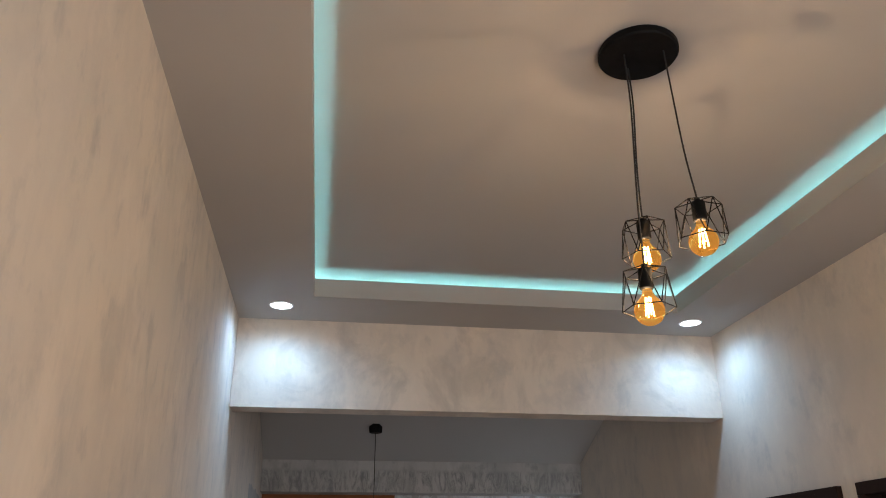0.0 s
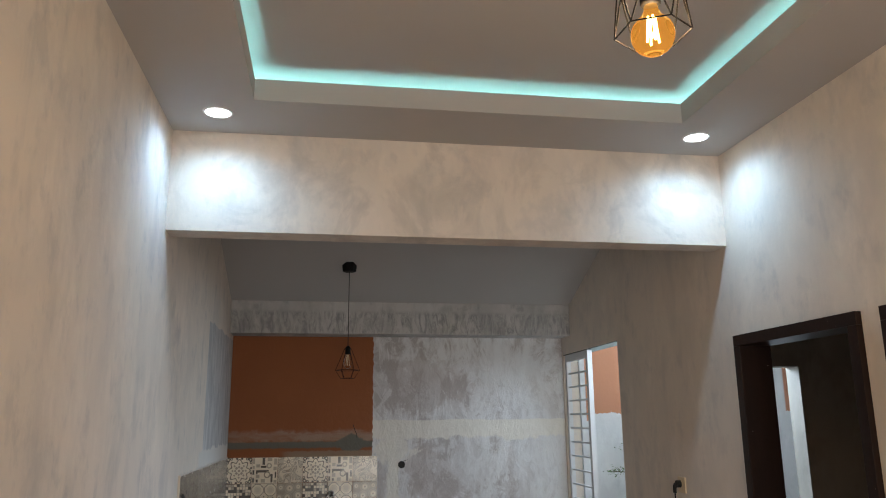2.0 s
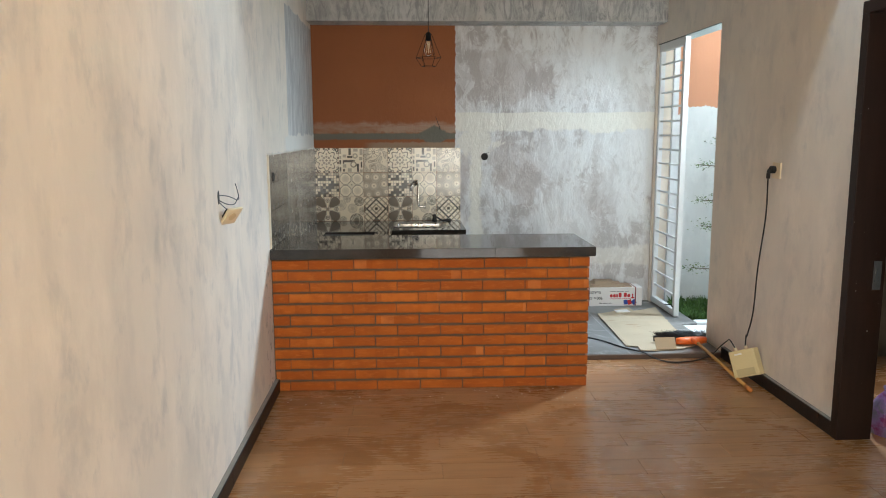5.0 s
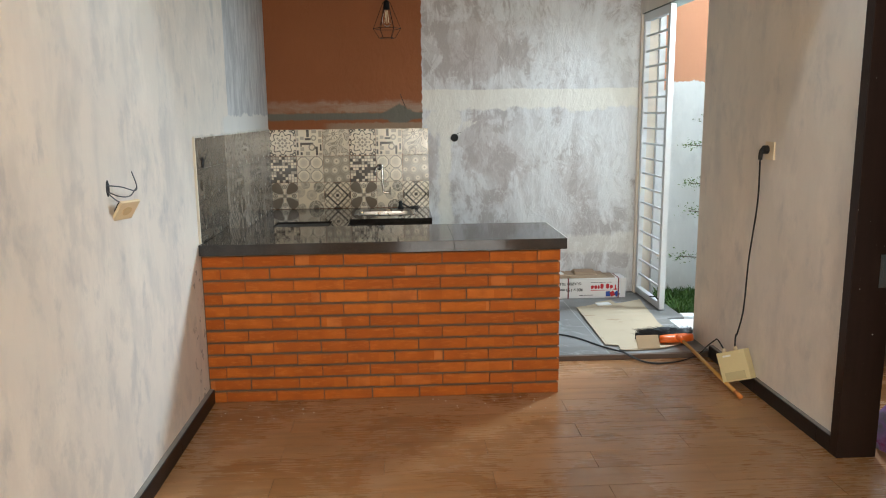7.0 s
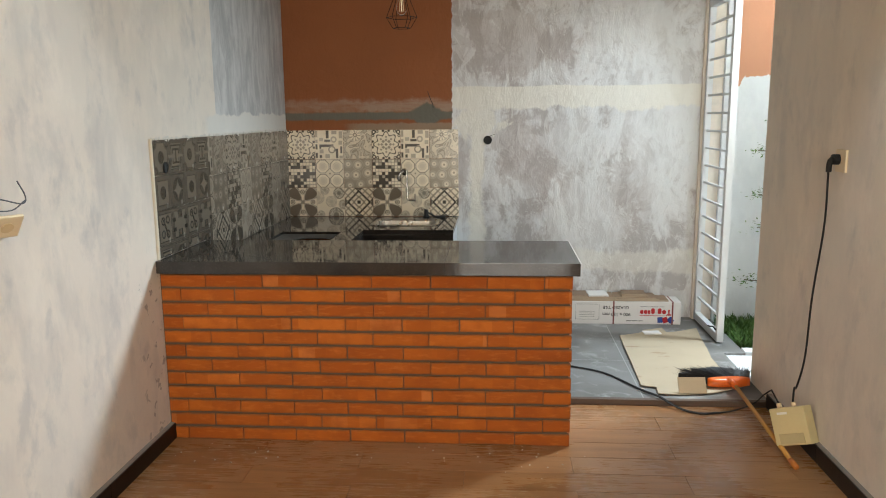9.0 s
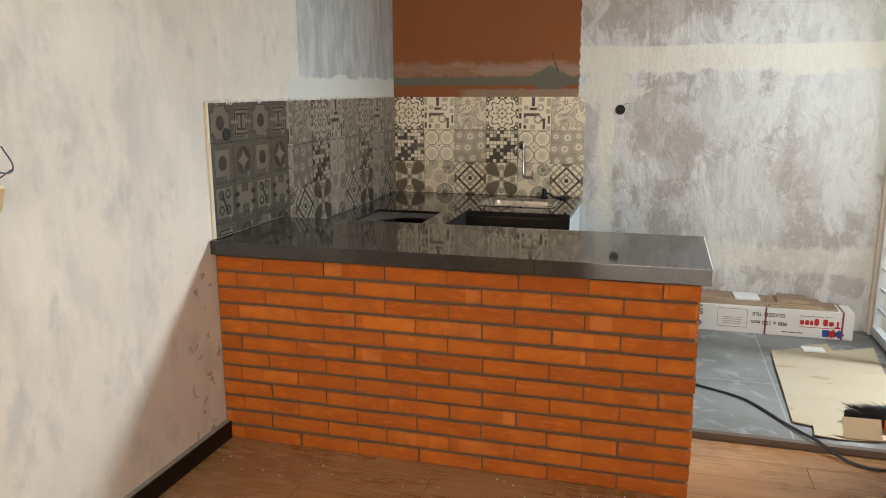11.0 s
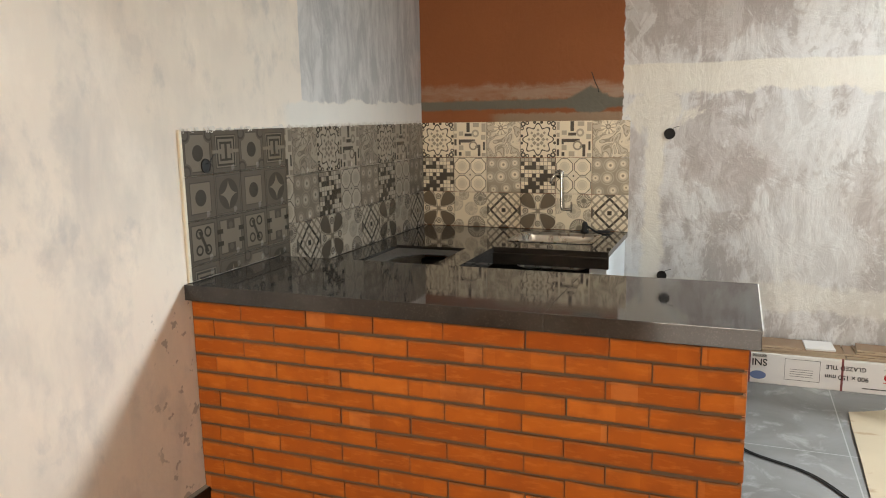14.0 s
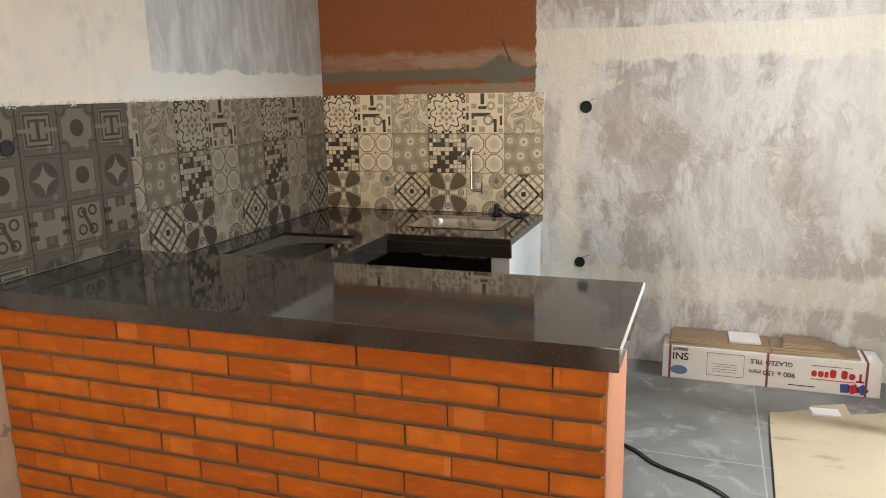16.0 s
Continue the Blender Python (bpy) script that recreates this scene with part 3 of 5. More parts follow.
structure("trim_gate_sill", [(XR + 0.003, 2.841, 6.562, O1 - 0.001, -0.16, 0.020)], M_CEMENT_FLOOR, "grey cement sill under the gate", "sill", 0.003)
structure("ground_bed", [(2.842, 6.0, 6.66, 7.30, -0.16, 0.0)], M_SOIL, "soil of the planted bed", "ground")

# ---------------------------------------------------------------- doors
def door_frame(name, y0, y1, label):
    fr = thing(name, label, "door frame", at=(XR, (y0 + y1) / 2, 0))
    fr["kind"] = "structure"
    w, d = (y1 - y0) / 2, 0.055
    for a, b in ((-w, -w + d), (w - d, w)):
        bm = bmesh.new()
        box(bm, -0.028, 0.145, a, b, 0, DZ - d, 0.003)
        part("jamb", bm, M_DARKWOOD, fr)
    bm = bmesh.new()
    box(bm, -0.028, 0.145, -w, w, DZ - d, DZ, 0.003)
    part("head", bm, M_DARKWOOD, fr)
    return fr


d1 = door_frame("door_1", *D1, "dark-stained wooden door frame, standing open to a bedroom")
bm = bmesh.new()
box(bm, 0.085, 0.125, 0.40, 0.4075, 0.745, 0.885, 0.001)
box(bm, 0.095, 0.115, 0.398, 0.400, 0.785, 0.845, 0.001)
part("strike_plate", bm, M_CHROME, d1, "brass-coloured strike plate")
d2 = door_frame("door_2", *D2, "dark-stained wooden door frame beside the first")
bm = bmesh.new()
box(bm, 0.05, 0.09, -0.41, 0.41, 0.01, DZ - 0.055, 0.002)
for z0, z1 in ((0.15, 0.95), (1.10, 1.9)):
    box(bm, 0.042, 0.05, -0.30, 0.30, z0, z1, 0.003)
part("door_leaf", bm, M_DARKWOOD, d2, "closed dark panelled leaf")

# ---------------------------------------------------------------- peninsula and worktops
CX1, CY0, CY1, CTOP = 1.684, 5.202, 5.785, 0.838
BR_X1, BR_Y0, BR_Z = 1.658, 5.230, 0.783
pen = thing("peninsula", "bar counter clad in terracotta bricks with a black granite top", "counter", at=(0, 0, 0))
bm = bmesh.new()
box(bm, XL + 0.001, BR_X1 - 0.012, BR_Y0 + 0.007, 5.66, 0, BR_Z - 0.001)
part("core", bm, M_MORTAR, pen, "recessed grey mortar")
bm = bmesh.new()
box(bm, BR_X1 - 0.012, BR_X1 - 0.002, BR_Y0 + 0.022, 5.662, 0.001, BR_Z - 0.002, 0.002)
part("end_panel", bm, M_ENDPAINT, pen, "peach-painted plaster end")
for x0, x1 in ((XL + 0.002, 1.1047), (1.1051, CX1)):
    bm = bmesh.new()
    box(bm, x0, x1, CY0, CY1, CTOP - 0.055, CTOP, 0.0014)
    part("top_slab", bm, M_GRANITE, pen, "polished black granite slab")
bm = bmesh.new()
box(bm, CX1 - 0.001, CX1 + 0.0035, CY0 + 0.004, CY1 - 0.002, CTOP - 0.013, CTOP - 0.0006, 0.0008)
part("raw_edge", bm, plain("raw pale tile edge", (0.62, 0.61, 0.58), 0.5, 0, 0.2, 30, 0.2), pen, "pale uncoated edge of the slab")
# twelve courses in half bond, counted from the open end
COURSES, BRICK = 12, 0.2485
step = BR_Z / COURSES
brick_meshes = {}


def brick_mesh(ln, kind):
    """A hand-made brick face: soft, slightly crooked edges. Three castings of each length."""
    if (ln, kind) not in brick_meshes:
        bm = bmesh.new()
        box(bm, 0, ln, 0, 0.03, 0, step - 0.0085, 0.006)
        for v in bm.verts:
            k = noise.noise(v.co * 11 + Vector((7.3 * kind, 2.1 * kind, 31 * ln)))
            v.co.z += 0.0022 * k
            v.co.x += 0.0012 * noise.noise(v.co * 40 + Vector((kind, 5, 0)))
        brick_meshes[ln, kind] = mesh_of("brick", bm, M_BRICK)
    return brick_meshes[ln, kind]


rng = random.Random(11)
for c in range(COURSES):
    z = BR_Z - step * (c + 1) + 0.0005
    right, k = BR_X1 + rng.uniform(-0.004, 0.001), 0
    while right > XL + 0.02:
        left = BR_X1 - BRICK * (k + (1 if c % 2 else 0.5)) + rng.uniform(-0.006, 0.006)
        if left - XL < 0.03:
            left = XL + 0.003
        gap = rng.choice((0.0006, 0.0008, 0.001, 0.0022, 0.004))
        b = new("brick", brick_mesh(round(right - left - gap, 3), rng.randrange(3)))
        b.parent = pen
        b.matrix_basis = pose(left + gap, BR_Y0 + rng.uniform(-0.002, 0.002), z + rng.uniform(-0.0012, 0.0012), rng.uniform(-0.6, 0.6), rng.uniform(-0.3, 0.3), rng.uniform(-0.25, 0.25))
        right, k = left, k + 1

# lower L-shaped worktop behind it, with holes for a hob and a sink
BZ, BX, BXE, BYF = 0.75, 0.482, 1.053, 6.712
wt_ob = thing("worktop", "black granite L-shaped worktop with cut-outs, unfinished", "worktop")
HX0, HX1, HY0, HY1 = -0.012, 0.36, 6.15, 6.63
for name, boxes in (("slab", ((XL + 0.002, HX0, 5.79, BYF), (HX1, BX, 5.79, BYF), (HX0, HX1, 5.79, HY0), (HX0, HX1, HY1, BYF))),
                    ("slab", ((XL + 0.002, 0.50, BYF, YB - 0.002), (0.93, BXE, BYF, YB - 0.002), (0.50, 0.93, BYF, 6.90), (0.50, 0.93, 7.22, YB - 0.002)))):
    for x0, x1, y0, y1 in boxes:
        bm = bmesh.new()
        box(bm, x0, x1, y0, y1, BZ - 0.028, BZ)
        part(name, bm, M_GRANITE, wt_ob, "polished black granite")
M_RAWCEMENT = plain("raw cement", (0.075, 0.066, 0.054), 0.95, 0, 0.6, 26, 0.9)
# cement left standing in the cut-out, broken away to a ragged hole
bm = bmesh.new()
hx, hy, loops = 0.205, 6.36, [[], [], [], []]
for k in range(56):
    a = k * math.tau / 56
    ca, sa = math.cos(a), math.sin(a)
    far = min(((HX1 if ca > 0 else HX0) - hx) / ca if abs(ca) > 1e-6 else 9, ((HY1 if sa > 0 else HY0) - hy) / sa if abs(sa) > 1e-6 else 9) - 0.001
    near = min(far * 0.96, 1 / math.hypot(ca / 0.165, sa / 0.235) + 0.028 * noise.noise(Vector((2.2 * ca, 2.2 * sa, 3.0))) + 0.012 * noise.noise(Vector((9 * ca, 9 * sa, 1.0))))
    rise = 0.006 * noise.noise(Vector((3 * ca, 3 * sa, 8.0)))
    for ring, (r, z) in zip(loops, ((far, -0.014), ((far + near) / 2, -0.020 + rise), (near, -0.032 + rise), (near * 1.04, -0.040))):
        ring.append(bm.verts.new((hx + r * ca, hy + r * sa, BZ + z)))
for p, q in zip(loops, loops[1:]):
    for k in range(56):
        bm.faces.new((p[k], p[k - 1], q[k - 1], q[k]))
part("hob_hole_edge", bm, M_RAWCEMENT, wt_ob, "rough raw cement round the hob cut-out")
bm = bmesh.new()
box(bm, BX - 0.02, BX, 5.79, BYF - 0.02, BZ - 0.085, BZ - 0.0285, 0.002)
part("front_edge", bm, M_GRANITE, wt_ob)
bm = bmesh.new()
box(bm, BX - 0.02, BXE, BYF - 0.001, BYF + 0.02, BZ - 0.085, BZ - 0.0285, 0.002)
part("front_edge", bm, M_GRANITE, wt_ob)
M_CABWALL = plain("white skimmed panel", (0.66, 0.70, 0.72), 0.8, 0, 0.08, 6, 0.2)
bm = bmesh.new()
box(bm, BXE - 0.095, BXE - 0.012, BYF + 0.025, YB - 0.002, KF, BZ - 0.030, 0.002)
part("end_support", bm, M_CABWALL, wt_ob, "white plastered end support")
# supports coloured to read as the dark void below the slabs
bm = bmesh.new()
box(bm, XL + 0.014, 0.40, 5.80, 5.88, KF, BZ - 0.030)
part("back_support", bm, M_VOID, wt_ob, "support in near-black, for the unlit space under the worktop")
bm = bmesh.new()
box(bm, XL + 0.014, BXE - 0.10, 7.28, YB - 0.002, KF, 0.55)
part("back_support", bm, M_VOID, wt_ob, "support in near-black, for the unlit space under the worktop")

# ---------------------------------------------------------------- lights that hang or sit in the ceilings
def glow(name, colour, strength):
    m = bpy.data.materials.new(name)
    m.use_nodes = True
    b = m.node_tree.nodes["Principled BSDF"]
    b.inputs["Base Color"].default_value = (*colour, 1)
    b.inputs["Emission Color"].default_value, b.inputs["Emission Strength"].default_value = (*colour, 1), strength
    return m


M_SPOT = glow("spot diffuser", (0.93, 0.97, 1.0), 12)
M_LED = glow("led strip", (0.45, 0.93, 0.87), STRIP_W)
spot = thing("downlight", "round white recessed downlight, lit cool white", "downlight", "ceiling downlights", at=(0.077, 4.195, SOFFIT))
bm = bmesh.new()
lathe(bm, [(0.058, -0.004), (0.066, -0.004), (0.068, 0.0), (0.058, 0.0)], 32)
bm2 = bmesh.new()
lathe(bm2, [(0.0, -0.002), (0.058, -0.0022)], 32)
part("rim", bm, M_WHITE, spot), part("diffuser", bm2, M_SPOT, spot, "glowing diffuser")
copy_thing(spot, pose(2.445, 4.195, SOFFIT))
for x in (0.077, 2.445):
    lamp("downlight_beam", "SPOT", (x, 4.195, SOFFIT - 0.012), SPOT_W, COOL, (x, 4.195, 0), radius=0.045, spot=162, blend=1.0)
led = thing("led_strip", "teal light strip glowing inside the ceiling cove", "light strip", at=(0, 0, LEDGEZ + 0.0005))
# one bent ribbon round the cove, its corners cut short
IN, OUT, CUT = 0.158, 0.163, 0.16
ring = []
for cx, cy, a0 in ((TX1, TY1, 0), (TX0, TY1, 90), (TX0, TY0, 180), (TX1, TY0, 270)):
    sx, sy = (1 if cx == TX1 else -1), (1 if cy == TY1 else -1)
    for k in range(7):
        a = radians(a0 + 15 * k)
        ring.append((cx + sx * (OUT - CUT), cy + sy * (OUT - CUT), math.cos(a), math.sin(a)))
bm = bmesh.new()
loops = [[bm.verts.new((x + r * c, y + r * d, z)) for x, y, c, d in ring] for r, z in ((CUT - OUT + IN, 0.0), (CUT, 0.0), (CUT, 0.016), (CUT - OUT + IN, 0.016))]
for p, q in zip(loops, loops[1:] + loops[:1]):
    for k in range(len(ring)):
        bm.faces.new((p[k], p[k - 1], q[k - 1], q[k]))
part("strip", bm, M_LED, led)

M_AMBER = Nodes("amber glass", 0.04)
M_AMBER.set("Base Color", (1.0, 0.55, 0.15)), M_AMBER.set("Emission Color", (1.0, 0.42, 0.05)), M_AMBER.set("Emission Strength", 0.24), M_AMBER.set("Transmission Weight", 1.0), M_AMBER.set("IOR", 1.05)
M_AMBER = M_AMBER.m
M_CLEAR = Nodes("clear bulb glass", 0.03)
M_CLEAR.set("Base Color", (0.96, 0.93, 0.88)), M_CLEAR.set("Transmission Weight", 1.0), M_CLEAR.set("IOR", 1.12)
M_CLEAR = M_CLEAR.m
M_FIL = glow("filament", (1.0, 0.66, 0.22), 30)
M_FIL_OFF = plain("unlit filament", (0.75, 0.62, 0.40), 0.4, 0.3)


def bulb(parent, z, radius, glass, filament, label):
    """A globe bulb hanging from its socket, whose lower end is at z."""
    prof = [(0.012, 0.0), (0.014, -0.012), (0.02, -0.024)]
    cz = -0.024 - radius * 0.92
    a0 = math.asin(0.02 / radius)
    prof += [(radius * math.sin(a0 + (math.pi - a0) * k / 10), cz + radius * math.cos(a0 + (math.pi - a0) * k / 10)) for k in range(1, 10)] + [(0.0, cz - radius)]
    bm = bmesh.new()
    lathe(bm, prof, 20, (0, 0, z))
    g = part("bulb", bm, glass, parent, label, True)
    g.visible_shadow = False
    bm = bmesh.new()
    for k in range(4):
        a = k * math.pi / 2 + 0.4
        tube(bm, [(0.006 * math.cos(a), 0.006 * math.sin(a), z - 0.026), (0.011 * math.cos(a), 0.011 * math.sin(a), z + cz - radius * 0.35)], 0.0022, 6)
    part("filament", bm, filament, g).visible_shadow = False
    return z + cz


def wire_cage(parent, ztop, r, h, sides=6):
    """A faceted wire cage: two six-sided rings, and struts that cross between them."""
    top = [(0.9 * r * math.cos(k * math.tau / sides), 0.9 * r * math.sin(k * math.tau / sides), ztop - 0.012) for k in range(sides)]
    low = [(r * math.cos((k + 0.5) * math.tau / sides), r * math.sin((k + 0.5) * math.tau / sides), ztop - h) for k in range(sides)]
    bm = bmesh.new()
    for ring in (top, low):
        tube(bm, ring, 0.0017, 5, True)
    for k in range(sides):
        tube(bm, [top[k], low[k]], 0.0017, 5), tube(bm, [top[k], low[k - 1]], 0.0017, 5)
        tube(bm, [(0.017 * math.cos(k * math.tau / sides), 0.017 * math.sin(k * math.tau / sides), ztop), top[k]], 0.0017, 5)
    return part("cage", bm, M_BLACK, parent, "black faceted wire cage")


ROSE = (1.241, 2.01)
chand = thing("pendant_light", "black three-cage cluster pendant with lit amber bulbs", "pendant light", at=(*ROSE, TRAY))
bm = bmesh.new()
lathe(bm, [(0.0, 0), (0.119, 0), (0.122, -0.006), (0.122, -0.022), (0.117, -0.028), (0.0, -0.028)], 48)
part("ceiling_rose", bm, M_BLACK, chand, "round black ceiling rose")
DROPS = ((1.226, 2.09, 2.644), (1.327, 1.95, 2.643), (1.172, 2.0, 2.457))
for i, (x, y, z) in enumerate(DROPS):
    lx, ly, lz = x - ROSE[0], y - ROSE[1], z - TRAY
    ax, ay = lx * 0.72, ly * 0.72
    bm = bmesh.new()
    tube(bm, curve_through([(ax, ay, -0.027), (ax * 0.9 + lx * 0.1 + 0.003, ay * 0.9 + ly * 0.1, lz * 0.3), (lx * 0.6 + ax * 0.4 - 0.003, ly * 0.6 + ay * 0.4, lz * 0.7), (lx, ly, lz + 0.01)], 5), 0.0028, 6)
    part("cord", bm, M_RUBBER, chand)
    holder = new("shade")
    holder.parent = chand
    holder.matrix_basis = pose(lx, ly, lz, 0, 0, 17 + 23 * i)
    bm = bmesh.new()
    lathe(bm, [(0.0, 0.014), (0.008, 0.012), (0.01, 0.0), (0.019, -0.002), (0.019, -0.055), (0.016, -0.06), (0.0, -0.06)], 16)
    part("socket", bm, M_BLACK, holder, "", True)
    wire_cage(holder, 0.0, 0.069, 0.116)
    zc = bulb(holder, -0.058, 0.040, M_AMBER, M_FIL, "glowing amber globe bulb")
    lamp("pendant_glow", "POINT", (x, y, z + zc), PENDANT_W, WARM, radius=0.004)

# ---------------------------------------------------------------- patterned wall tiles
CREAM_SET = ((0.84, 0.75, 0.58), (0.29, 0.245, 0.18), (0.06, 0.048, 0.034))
# the cream inks darkened to about a third, for the side wall's tiles
DARK_SET = ((0.255, 0.218, 0.172), (0.086, 0.071, 0.054), (0.025, 0.020, 0.015))
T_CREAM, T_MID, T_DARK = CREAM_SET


class Tile(Nodes):
    """A printed tile. u and v run from 0 to 1 over it; a and b from 0 at its middle to 1 at its edges."""

    def __init__(self, name, ground):
        self.begin(name, 0.2)
        s = self.split(self.tc.outputs["Generated"])
        self.u, self.v = s[0], s[2]
        self.a, self.c = self.fold(self.u, 1), self.fold(self.v, 1)
        self.ink = ground

    def fold(self, x, k):
        f = self.math("FRACT", self.math("MULTIPLY", x, float(k))) if k != 1 else x
        return self.math("MULTIPLY", self.math("ABSOLUTE", self.math("SUBTRACT", f, 0.5)), 2.0)

    def far(self, x, y, cx=0.0, cy=0.0):
        dx, dy = self.math("SUBTRACT", x, cx), self.math("SUBTRACT", y, cy)
        return self.math("SQRT", self.math("ADD", self.math("MULTIPLY", dx, dx), self.math("MULTIPLY", dy, dy)))

    def below(self, x, edge, soft=0.02):
        return self.math("SUBTRACT", 1.0, self.step(x, edge, soft))

    def print(self, mask, colour, amount=1.0):
        self.ink = self.mix(self.math("MULTIPLY", mask, amount) if amount != 1.0 else mask, self.ink, colour)

    def done(self, wear=0.06):
        g = self.noise(self.at(), 14, 5)
        self.set("Base Color", self.mix(self.math("MULTIPLY", g, wear), self.ink, (0.36, 0.33, 0.27)))
        self.set("Roughness", self.ramp(g, (0.3, 0.14), (0.7, 0.28)))
        return self.m


def spokes(t, cx, cy, r, colour, ground, count=22):
    d = t.far(t.u, t.v, cx, cy)
    ang = t.math("ARCTAN2", t.math("SUBTRACT", t.v, cy), t.math("SUBTRACT", t.u, cx))
    ray = t.step(t.math("SINE", t.math("MULTIPLY", ang, float(count))), 0.0, 0.3)
    t.print(t.below(d, r), ground)
    t.print(t.math("MULTIPLY", t.between(d, r * 0.45, r * 0.93), ray), colour)
    t.print(t.below(d, r * 0.40), colour, 0.8)
    t.print(t.between(d, r * 0.93, r, 0.008), colour)


def make_tiles(T_CREAM, T_MID, T_DARK):
    """Nine printed patterns in one set of three inks."""
    out = []

    def between_inks(k):
        return tuple(m + (c - m) * k for m, c in zip(T_MID, T_CREAM))

    # scrolls round a small cross
    t = Tile("tile scrolls", T_CREAM)
    x, y = t.math("SUBTRACT", t.math("MULTIPLY", t.u, 2.0), 1.0), t.math("SUBTRACT", t.math("MULTIPLY", t.v, 2.0), 1.0)
    ang, rad = t.math("ARCTAN2", y, x), t.far(x, y)
    wave = t.math("ADD", 0.76, t.math("MULTIPLY", t.math("COSINE", t.math("MULTIPLY", ang, 8.0)), 0.12))
    t.print(t.below(t.math("ABSOLUTE", t.math("SUBTRACT", rad, wave)), 0.042), T_DARK)
    for cx, cy, r0, r1 in ((0.86, 0.86, 0.07, 0.15), (0.94, 0.20, 0.0, 0.085), (0.20, 0.94, 0.0, 0.085), (0.62, 0.92, 0.05, 0.11), (0.92, 0.62, 0.05, 0.11)):
        t.print(t.between(t.far(t.a, t.c, cx, cy), r0, r1), T_DARK)
    for cx, cy, r in ((0.0, 0.30, 0.085), (0.30, 0.0, 0.085), (0.0, 0.52, 0.07), (0.52, 0.0, 0.07), (0.20, 0.20, 0.10), (0.36, 0.36, 0.07)):
        t.print(t.below(t.math("ADD", t.math("ABSOLUTE", t.math("SUBTRACT", t.a, cx)), t.math("ABSOLUTE", t.math("SUBTRACT", t.c, cy))), r * 1.3), between_inks(0.12))
    t.print(t.below(t.math("ADD", t.a, t.c), 0.12), T_MID)
    out.append(t.done())
    # blocks, bars and rings
    t = Tile("tile blocks", T_CREAM)
    grey = between_inks(0.3)

    def slab(u0, u1, v0, v1, ink):
        t.print(t.math("MULTIPLY", t.between(t.u, u0, u1, 0.008), t.between(t.v, v0, v1, 0.008)), ink)

    for u0, u1, v0, v1 in ((0.02, 0.10, 0.76, 0.98), (0.16, 0.30, 0.62, 0.74), (0.60, 0.78, 0.86, 0.98), (0.86, 0.98, 0.72, 0.96), (0.84, 0.97, 0.50, 0.64), (0.16, 0.30, 0.20, 0.34), (0.36, 0.52, 0.03, 0.17), (0.86, 0.98, 0.02, 0.12), (0.02, 0.10, 0.56, 0.68)):
        slab(u0, u1, v0, v1, grey)
    for u0, u1, v0, v1 in ((0.40, 0.50, 0.72, 0.99), (0.34, 0.56, 0.60, 0.68), (0.02, 0.09, 0.34, 0.52), (0.16, 0.66, 0.42, 0.51), (0.16, 0.24, 0.04, 0.15), (0.16, 0.22, 0.36, 0.46), (0.74, 0.82, 0.03, 0.34), (0.66, 0.82, 0.27, 0.36), (0.90, 0.96, 0.20, 0.44), (0.02, 0.09, 0.04, 0.22)):
        slab(u0, u1, v0, v1, T_DARK)
    for cx, cy, r0, r1, ink in ((0.67, 0.68, 0.055, 0.11, grey), (0.62, 0.38, 0.0, 0.085, T_CREAM), (0.60, 0.33, 0.085, 0.13, T_MID)):
        t.print(t.between(t.far(t.u, t.v, cx, cy), r0, r1), ink)
    out.append(t.done())
    # paisley
    t = Tile("tile paisley", between_inks(0.5))
    field = t.noise(t.tc.outputs["Generated"], 2.6, 1, 0.4, 1.1)
    line = t.math("SINE", t.math("MULTIPLY", field, 85.0))
    t.print(t.step(line, 0.25, 0.35), T_MID, 0.85)
    t.print(t.step(t.math("SINE", t.math("MULTIPLY", field, 21.0)), 0.55, 0.15), T_CREAM, 0.7)
    d = t.far(t.u, t.v, 0.42, 0.83)
    ang = t.math("ARCTAN2", t.math("SUBTRACT", t.v, 0.83), t.math("SUBTRACT", t.u, 0.42))
    t.print(t.math("MULTIPLY", t.below(d, 0.2), t.step(t.math("SINE", t.math("MULTIPLY", ang, 10.0)), -0.1, 0.3)), T_CREAM)
    t.print(t.between(d, 0.035, 0.07, 0.01), T_MID)
    out.append(t.done())
    # small squares
    t = Tile("tile squares", T_CREAM)
    w = t.t.nodes.new("ShaderNodeTexWhiteNoise")
    w.noise_dimensions = "2D"
    cell = t.t.nodes.new("ShaderNodeCombineXYZ")
    t.put(cell.inputs[0], t.math("FLOOR", t.math("MULTIPLY", t.u, 9.0)))
    t.put(cell.inputs[1], t.math("FLOOR", t.math("MULTIPLY", t.v, 9.0)))
    t.put(w.inputs["Vector"], cell.outputs[0])
    t.print(t.step(w.outputs["Value"], 0.56), T_DARK)
    t.print(t.between(w.outputs["Value"], 0.38, 0.5), between_inks(0.3))
    t.print(t.math("MAXIMUM", t.step(t.fold(t.u, 9), 0.86, 0.05), t.step(t.fold(t.v, 9), 0.86, 0.05)), T_DARK, 0.7)
    t.print(t.math("MAXIMUM", t.step(t.a, 0.975), t.step(t.c, 0.975)), T_DARK)
    out.append(t.done())
    # octagons
    t = Tile("tile octagons", between_inks(0.85))
    p, q = t.fold(t.u, 2), t.fold(t.v, 2)
    o = t.math("MAXIMUM", t.math("MAXIMUM", p, q), t.math("MULTIPLY", t.math("ADD", p, q), 0.72))
    t.print(t.below(o, 0.86), T_CREAM)
    t.print(t.between(o, 0.86, 0.95), T_DARK, 0.85)
    t.print(t.between(t.far(p, q), 0.50, 0.56), between_inks(0.45), 0.8)
    t.print(t.below(t.far(p, q), 0.45, 0.2), between_inks(0.65))
